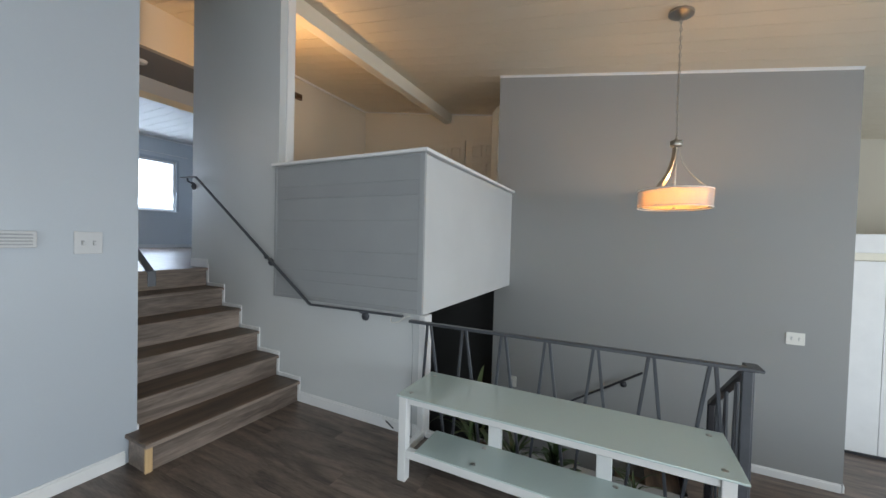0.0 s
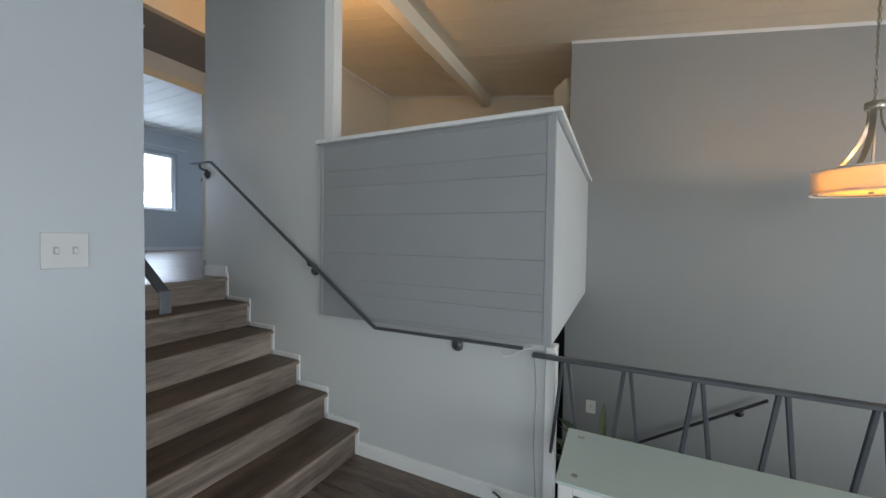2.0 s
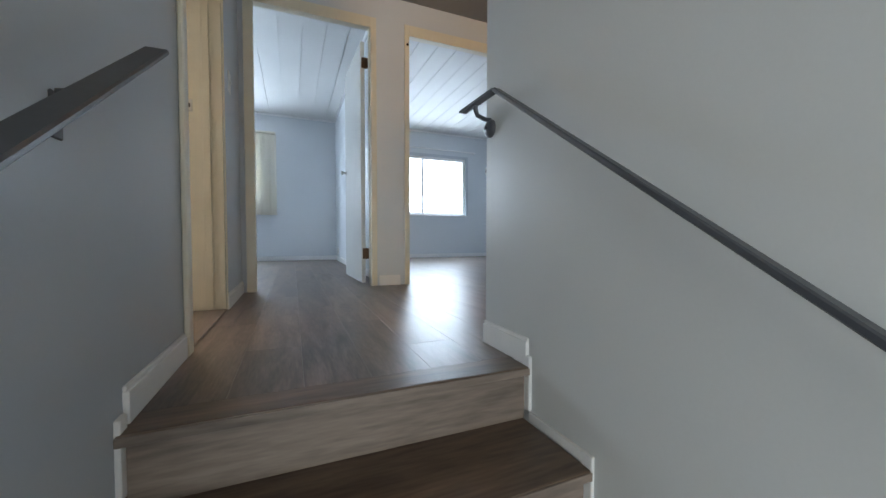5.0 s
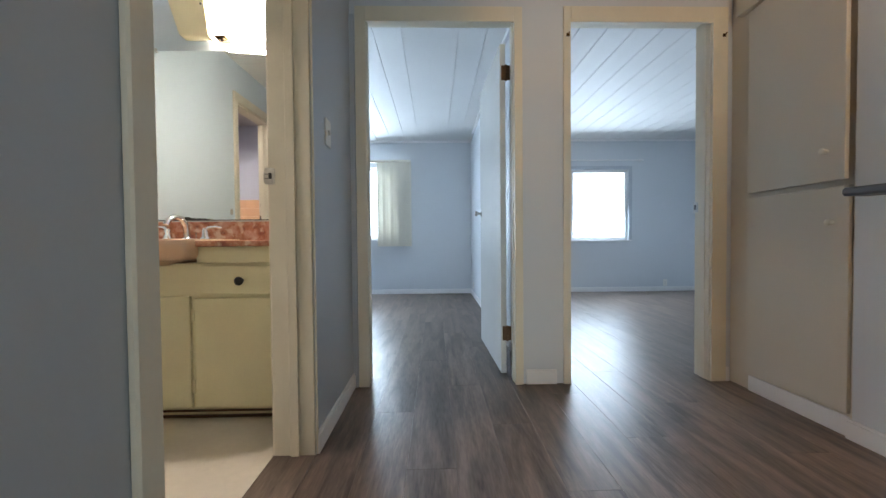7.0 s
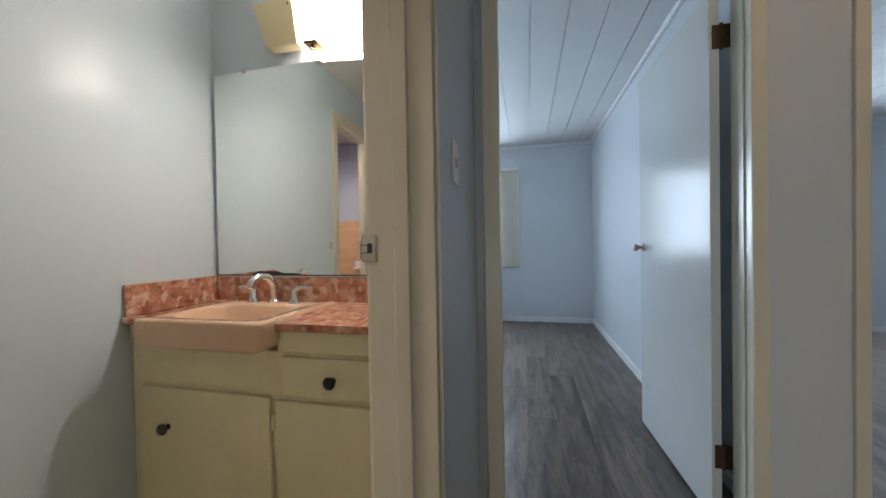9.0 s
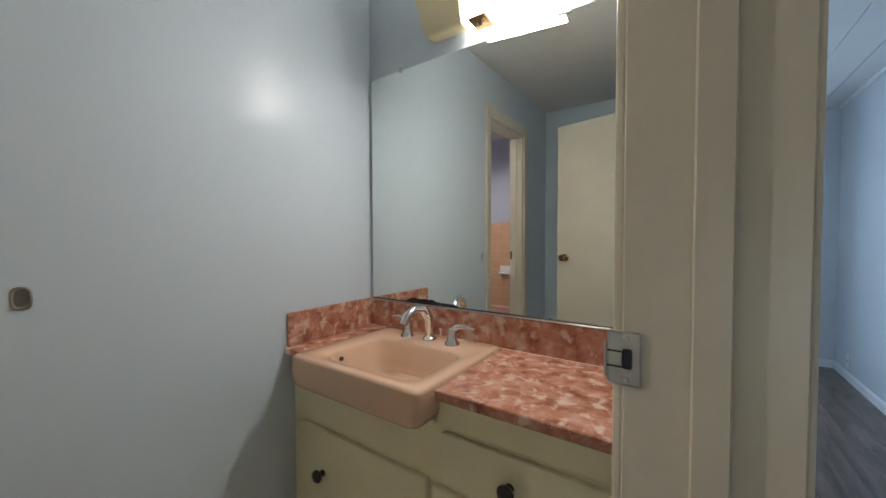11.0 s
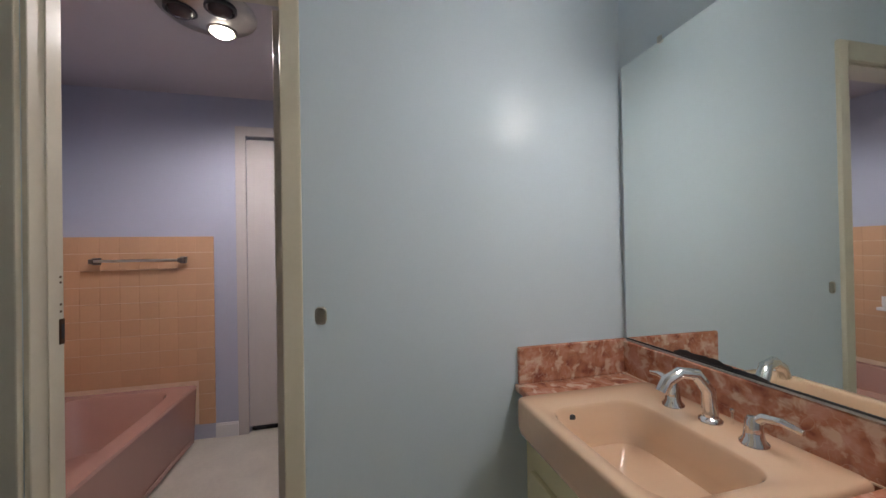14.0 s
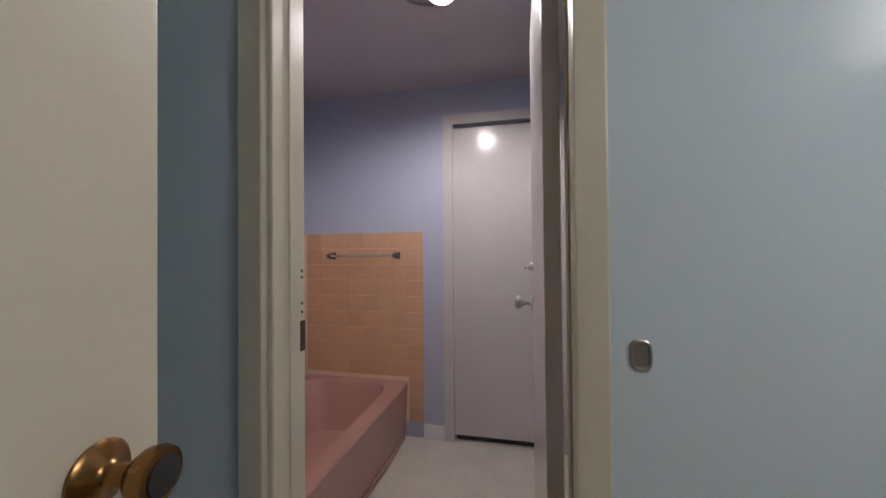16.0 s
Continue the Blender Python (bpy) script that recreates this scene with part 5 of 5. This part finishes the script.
# worn patches in the silver along the lower edge
rnd = random.Random(4)
for cxw, half, hh in ((-2.03, 0.085, 0.020), (-1.905, 0.05, 0.010), (-1.985, 0.06, 0.014)):
    bm = bmesh.new()
    ring = []
    for k in range(24):
        a = math.pi * k / 23
        ring.append((cxw + half * math.cos(a), 2.0325 + hh * math.sin(a) ** 0.7 * rnd.uniform(0.75, 1.1)))
    lo = [bm.verts.new((x, 3.3487, z)) for x, z in ring]
    hi = [bm.verts.new((x, 3.3489, z)) for x, z in ring]
    bm.faces.new(lo)
    bm.faces.new(hi[::-1])
    for k in range(24):
        bm.faces.new((lo[k], lo[(k + 1) % 24], hi[(k + 1) % 24], hi[k]))
    part("worn_patch", out_of_square(bm), M_BLACK, mirror, "black desilvered patch")

vl = thing("vanity_light", "vanity wall light with one cream glass shade, bright at one end, above the mirror", "lamp")
part("back_plate", box(-1.92, 3.3345, 3.10, -1.50, 3.3595, 3.21, 0.006, 2), M_BRASS, vl)
# one glass bar in two pieces, a glowing end and a dim-coloured end
for xa, xb, m in ((-1.995, -1.80, M_CREAMGLASS), (-1.797, -1.44, M_LITGLASS)):
    bm = box(xa, 3.240, 3.045, xb, 3.334, 3.225, 0.010, 2)
    for v in bm.verts:
        f = max(0.0, (3.105 - v.co.z) / 0.06)
        v.co.y += (3.334 - v.co.y) * 0.45 * f
        if m == M_CREAMGLASS and v.co.x < -1.95:
            v.co.x += 0.04 * f
    part("shade", bm, m, vl, "dimmer end of the cream glass shade" if m == M_CREAMGLASS else "brightly lit end of the cream glass shade", 40)
clip = part("shade_clip", box(-1.765, 3.262, 3.030, -1.700, 3.332, 3.0435, 0.003), M_BRASS, vl, "brass clip under the glass")
part("screw", lathe([(0, 0), (0.009, 0), (0.007, 0.006), (0, 0.007)], 12, "-z", (-1.735, 3.29, 3.0298)), M_BLACK, clip)
part("screw", lathe([(0, 0), (0.006, 0), (0.005, 0.004), (0, 0.005)], 12, "-y", (-1.815, 3.2395, 3.195)), M_BLACK, vl)

stub = thing("water_pipe", "pale capped water pipe with a tee against the aqua wall", "pipe")
part("riser_pipe", tube([(-2.226, 1.085, UP), (-2.226, 1.085, 1.512)], 0.010, 10), M_PLASTIC, stub, "", 50)
part("tee", tube([(-2.262, 1.085, 1.512), (-2.190, 1.085, 1.512)], 0.011, 10), M_PLASTIC, stub, "", 50)
for x in (-2.268, -2.184):
    part("end_cap", tube([(x - 0.008, 1.085, 1.512), (x + 0.008, 1.085, 1.512)], 0.013, 10), M_BLACK, stub, "dark end cap", 50)

pull = thing("finger_pull", "small oval chrome finger pull on the aqua wall", "door pull")
bm = bmesh.new()
loops = []
for hy, hz, d in ((0.017, 0.026, 0.0), (0.017, 0.026, 0.003), (0.0145, 0.0235, 0.005), (0.0125, 0.0205, 0.0045), (0.011, 0.018, 0.0012)):
    ring = []
    for k in range(24):
        a = 2 * math.pi * k / 24
        c, q = math.cos(a), math.sin(a)
        ring.append(bm.verts.new((-2.335 + d, 2.313 + hy * math.copysign(abs(c) ** 0.62, c), 2.169 + hz * math.copysign(abs(q) ** 0.62, q))))
    loops.append(ring)
for u, v in zip(loops, loops[1:]):
    for k in range(24):
        bm.faces.new((u[k], u[(k + 1) % 24], v[(k + 1) % 24], v[k]))
bm.faces.new(loops[-1])
part("cup", bm, M_NICKEL, pull, "", 40)

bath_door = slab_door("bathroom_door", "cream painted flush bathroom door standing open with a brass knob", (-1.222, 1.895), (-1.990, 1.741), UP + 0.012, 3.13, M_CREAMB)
kx, ky = -1.930, 1.7710
kb = part("knob", lathe([(0, 0), (0.032, 0), (0.033, 0.004), (0.028, 0.009), (0.016, 0.012), (0.011, 0.018), (0.011, 0.034), (0.018, 0.040), (0.026, 0.050), (0.028, 0.060), (0.026, 0.066), (0.021, 0.067), (0, 0.065)], 28, "y", (0, 0, 0)), M_BRASS, bath_door, "aged brass knob", 45)
kb.matrix_basis = Matrix.Translation((kx, ky, 2.15)) @ Matrix.Rotation(math.atan2(0.154, 0.768), 4, "Z") @ Matrix.Scale(0.88, 4)
kc = part("knob_button", lathe([(0, 0), (0.019, 0), (0.019, 0.003), (0, 0.004)], 20, "y", (0, 0.0655, 0)), M_DARK, kb, "dark knob centre")
for z in (1.3, 2.95):
    hinge(bath_door, -1.214, 1.882, z, M_STEEL, axis="x")

# ---- inner bathroom ----
inner = slab_door("inner_bathroom_door", "white gloss flush door standing open into the bathroom", (-2.452, 2.186), (-3.035, 2.174), UP + 0.012, 3.13, M_DOORWARM)
knob(inner, (-2.985, 2.1575, 2.163), "-y", M_STEEL, 0.024, 0.062, 0.026, "knob", "chrome knob")
knob(inner, (-2.985, 2.1575, 2.287), "-y", M_STEEL, 0.010, 0.03, 0.016, "latch_knob", "small chrome latch")
for z in (1.3, 2.945):
    leaf_plate = part("hinge", box(-2.449, 2.2085, z - 0.045, -2.412, 2.2115, z + 0.045, 0.001), M_BRONZE, inner, "dark bronze hinge")
    part("hinge_pin", tube([(-2.4505, 2.2065, z - 0.05), (-2.4505, 2.2065, z + 0.05)], 0.006, 8), M_BRONZE, leaf_plate)

closet_door = thing("linen_closet_door", "white gloss flush door closed in the bathroom wall", "door")
part("leaf", box(-4.160, 1.6505, UP + 0.045, -4.1215, 2.3595, 3.198, 0.002), M_DOORWARM, closet_door)
structure("trim_closet_jamb", box(-4.20, 1.651, UP, -4.187, 2.359, 3.219), M_GREY, "grey jamb round the closed door")
# black block fills the open gap to draw the shade under the door
structure("closet_gap_shade", box(-4.1865, 1.657, UP, -4.158, 2.353, UP + 0.043), M_BLACK, "black block drawn as the shade in the gap below the closed door")

tub = thing("bathtub", "dusty rose enamel bathtub with a flat apron", "bathtub")


def make_tub():
    bm = bmesh.new()
    x0, x1, y0, y1, zt = -4.118, -2.56, 0.50, 1.325, 1.440
    cx, cy = (x0 + x1) / 2, (y0 + y1) / 2 - 0.01
    n = 64

    def loop(rx, ry, z, ex, mx=cx, my=cy):
        out = []
        for k in range(n):
            a = 2 * math.pi * (k + 0.5) / n
            c, q = math.cos(a), math.sin(a)
            out.append(bm.verts.new((mx + rx * math.copysign(abs(c) ** (2 / ex), c), my + ry * math.copysign(abs(q) ** (2 / ex), q), z)))
        return out

    hx, hy, my = (x1 - x0) / 2, (y1 - y0) / 2, (y0 + y1) / 2
    rings = [loop(hx, hy - 0.02, UP, 40, cx, my), loop(hx, hy - 0.004, zt - 0.05, 40, cx, my), loop(hx, hy, zt - 0.012, 40, cx, my), loop(hx - 0.008, hy - 0.008, zt, 30, cx, my),
             loop(hx - 0.075, hy - 0.085, zt, 6), loop(hx - 0.085, hy - 0.095, zt - 0.012, 6), loop(hx - 0.14, hy - 0.13, zt - 0.2, 5), loop(hx - 0.2, hy - 0.17, zt - 0.30, 4), loop(0.2, 0.1, zt - 0.32, 3)]
    for a, b in zip(rings, rings[1:]):
        for k in range(n):
            bm.faces.new((a[k], a[(k + 1) % n], b[(k + 1) % n], b[k]))
    bm.faces.new(rings[-1])
    part("shell", bm, M_ROSE, tub, "", 35)
    part("apron_rib", box(x0 + 0.12, y1 - 0.012, UP + 0.02, x1 - 0.12, y1 - 0.004, UP + 0.05, 0.003), M_ROSE, tub)


make_tub()

towel = thing("towel_bar", "chrome towel bar on the peach tiles", "towel bar")
for y in (0.745, 1.25):
    part("post", box(-4.112, y - 0.018, 2.300, -4.075, y + 0.018, 2.348, 0.005, 2), M_DULL, towel)
    part("bar_socket", box(-4.075, y - 0.013, 2.308, -4.030, y + 0.013, 2.340, 0.006, 2), M_DULL, towel)
part("bar", tube([(-4.045, 0.75, 2.325), (-4.045, 1.245, 2.325)], 0.009, 12), M_STEEL, towel, "", 60)
dish = thing("soap_dish", "white ceramic soap dish set in the tiles", "soap dish")
part("tray", box(-3.10, 0.49, 1.86, -2.95, 0.56, 1.885, 0.008, 2), M_WHITE, dish)
part("back", box(-3.10, 0.4885, 1.885, -2.95, 0.50, 1.96, 0.003), M_WHITE, dish)

fan = thing("bathroom_heat_lamp", "round chrome ceiling heat lamp with one bulb lit", "ceiling lamp")
fx, fy = -3.10, 1.765
part("dish", lathe([(0, 0.0), (0.20, 0.0), (0.205, 0.010), (0.19, 0.022), (0.10, 0.036), (0, 0.040)], 48, "-z", (fx, fy, 3.4995)), M_NICKEL, fan, "", 40)
for k, lit in ((0, True), (1, False), (2, False)):
    a = radians(166 - 120 * k)
    bx, by = fx + 0.105 * math.cos(a), fy + 0.105 * math.sin(a)
    hs = part("lamp_socket", lathe([(0.066, 0.020), (0.066, 0.040), (0.058, 0.044), (0.056, 0.036), (0.05, 0.030), (0, 0.030)], 28, "-z", (bx, by, 3.4995)), M_BLACK if not lit else M_NICKEL, fan, "", 40)
    part("bulb", lathe([(0.05, 0.032), (0.047, 0.052), (0.03, 0.064), (0, 0.068)], 24, "-z", (bx, by, 3.4995)), M_BULB if lit else M_BULBOFF, hs, "lit bulb" if lit else "dark unlit bulb", 50)


# ---- bedrooms ----
def window(name, label, x0, x1, z0, z1, mull):
    w = structure(name, bmesh.new(), M_WHITE, label)
    y0, y1 = 7.10, 7.16
    t = 0.045
    part("window_frame", box(x0, y0, z1 - t, x1, y1, z1, 0.004), M_WHITE, w)
    part("window_frame", box(x0, y0, z0, x1, y1, z0 + t, 0.004), M_WHITE, w)
    for x in (x0, x1 - t):
        part("window_frame", box(x, y0, z0 + t, x + t, y1, z1 - t, 0.004), M_WHITE, w)
    part("mullion", box(mull - 0.022, y0 + 0.01, z0 + t, mull + 0.022, y1 - 0.01, z1 - t, 0.004), M_WHITE, w)
    part("window_sill", box(x0 - 0.03, 7.03, z0 - 0.022, x1 + 0.03, 7.10, z0 - 0.001, 0.004), M_WHITE, w)
    for a, b in ((x0 + t, mull - 0.022), (mull + 0.022, x1 - t)):
        g = part("pane", box(a, 7.127, z0 + t, b, 7.131, z1 - t), M_PANE, w)
        g.visible_shadow = False
    # casing on the room side
    for a, b, za, zb in ((x0 - 0.055, x0 - 0.002, z0, z1 + 0.055), (x1 + 0.002, x1 + 0.055, z0, z1 + 0.055), (x0 - 0.002, x1 + 0.002, z1 + 0.002, z1 + 0.055)):
        part("casing_board", box(a, 7.064, za, b, 7.079, zb, 0.003), M_BLUE, w)


window("window_1", "white sliding bedroom window full of bright daylight", -2.75, -1.02, 1.95, 3.10, -1.88)
window("window_2", "white sliding bedroom window full of bright daylight", 0.78, 2.62, 1.90, 3.05, 1.70)

blind = thing("vertical_blind", "cream vertical blind drawn to one side of the bedroom window", "blind")
part("head_rail", box(-2.85, 6.985, 3.165, -0.94, 7.03, 3.20, 0.004), M_BLIND, blind)
for k in range(12):
    x = -1.435 + 0.042 * k
    bm = box(-0.042, -0.0008, 1.825, 0.042, 0.0008, 3.165)
    bm.transform(Matrix.Translation((x, 7.006, 0)) @ Matrix.Rotation(radians(24 + 6 * math.sin(k * 2.1)), 4, "Z"))
    part("slat", bm, M_BLIND, blind)
part("wand", tube([(-0.95, 6.98, 3.16), (-0.948, 6.975, 2.3)], 0.004, 8), M_PLASTIC, blind)
rod = thing("curtain_rod", "slim white curtain rod above the bedroom window", "curtain rod")
part("rod", tube([(0.62, 7.00, 3.185), (2.82, 7.00, 3.185)], 0.010, 10), M_WHITE, rod, "", 60)
for x in (0.66, 2.79):
    part("bracket", box(x - 0.008, 7.0, 3.172, x + 0.008, 7.079, 3.198, 0.002), M_WHITE, rod)
hook = thing("door_hook", "small metal hook on the bedroom wall", "hook")
part("plate", box(0.022, 4.70, 2.93, 0.0295, 4.73, 2.98, 0.002), M_STEEL, hook)
part("prong", tube([(0.022, 4.715, 2.96), (-0.004, 4.715, 2.945), (-0.012, 4.715, 2.965)], 0.004, 8), M_STEEL, hook)
cable = thing("power_cable", "loose white cord lying along the bedroom baseboard", "cable")
part("cord", tube([(-0.95 + 0.06 * k, 7.045 + 0.012 * math.sin(k * 1.7), UP + 0.008 + (0.018 if k % 3 == 1 else 0)) for k in range(14)], 0.007, 8), M_PLASTIC, cable, "", 60)


# ---- pieces: tiles and floor boards ----
def shared(name, bm, material):
    return mesh_of(name, bm, material)


def tile_wall():
    p = 0.1135
    bed = structure("tile_bed_west", box(-4.12, 0.48, 1.16, -4.1125, 1.431, 2.486), M_GROUT, "peach glazed wall tiles with pale joints")
    me = shared("tile", box(0, 0.0003, 0.0015, 0.0055, TILE_W - 0.0003, p - 0.0015, 0.0007), M_TILE)
    rows = int((2.489 - 1.15) / p) + 1
    for r in range(rows):
        z = 2.489 - p * (r + 1)
        if z < 1.43 and z > 1.10:
            span = [1.433 - 0.108]
        else:
            span = [1.433 - TILE_W * (k + 1) for k in range(int(0.95 / TILE_W))]
        for y in span:
            if z < 1.40:
                continue
            o = new("tile", me)
            o.parent = bed
            o.location = (-4.1145, y, z)
    for z, high in ((1.155, 0.106), (1.2625, 0.106), (1.370, 0.096)):
        o = new("tile", shared("tile", box(0, 0.0015, 0.0015, 0.0055, 0.105, high, 0.0018), M_TILE))
        o.parent = bed
        o.location = (-4.1145, 1.327, z)
    bed2 = structure("tile_bed_south", box(-4.1125, 0.48, 1.16, -2.453, 0.4875, 2.486), M_GROUT, "peach glazed wall tiles with pale joints")
    me2 = shared("tile", box(0.0003, 0, 0.0015, TILE_W - 0.0003, 0.0055, p - 0.0015, 0.0007), M_TILE)
    for r in range(9):
        for k in range(int(1.64 / TILE_W)):
            o = new("tile", me2)
            o.parent = bed2
            o.location = (-4.11 + TILE_W * k, 0.4835, 2.489 - p * (r + 1))


TILE_W = 0.1135
tile_wall()

PW, PL = 0.185, 1.22


def planks(owner, x0, x1, y0, y1, z, shift, loose, limit=9999):
    """Boards that run along y: those inside `loose` are objects, the rest one joined part."""
    made = {}
    rest = bmesh.new()
    i = 0
    x = x0
    while x < x1 - 0.005:
        w = min(PW, x1 - x)
        y = y0 - PL * ((i * 0.37 + shift) % 1.0)
        while y < y1 - 0.01:
            a, b = max(y, y0), min(y + PL, y1)
            if b - a > 0.01:
                key = (round(w, 3), round(b - a, 3))
                inside = loose[0] <= x <= loose[1] and loose[2] <= a <= loose[3]
                if inside:
                    if key not in made:
                        made[key] = mesh_of("plank", box(0.0003, 0.0003, -0.012, key[0] - 0.0003, key[1] - 0.0003, 0, 0.0004), M_FLOOR)
                    o = new("plank", made[key])
                    o.parent = owner
                    o.location = (x, a, z)
                else:
                    add_box(rest, x + 0.0008, a + 0.0008, z - 0.012, x + w - 0.0008, b - 0.0008, z)
            y += PL
        x += PW
        i += 1
    if rest.verts:
        tagged(part("planks", rest, M_FLOOR, owner), kind="stuff")
    else:
        rest.free()


fl = bpy.data.objects["floor_living"]
planks(fl, -6.4, 0.045, -7.6, 0.215, 0.0, 0.1, (-3.0, 0.1, -3.2, 0.3))
fu = bpy.data.objects["floor_upper"]
planks(fu, -1.04, 1.235, 1.39, 7.08, UP, 0.3, (-9, 9, -9, 9))
planks(fu, -4.08, -1.04, 3.461, 7.08, UP, 0.55, (-1.9, 0.1, 0, 9))
planks(fu, 1.235, 3.96, 3.461, 7.08, UP, 0.2, (0.1, 3.0, 0, 9))
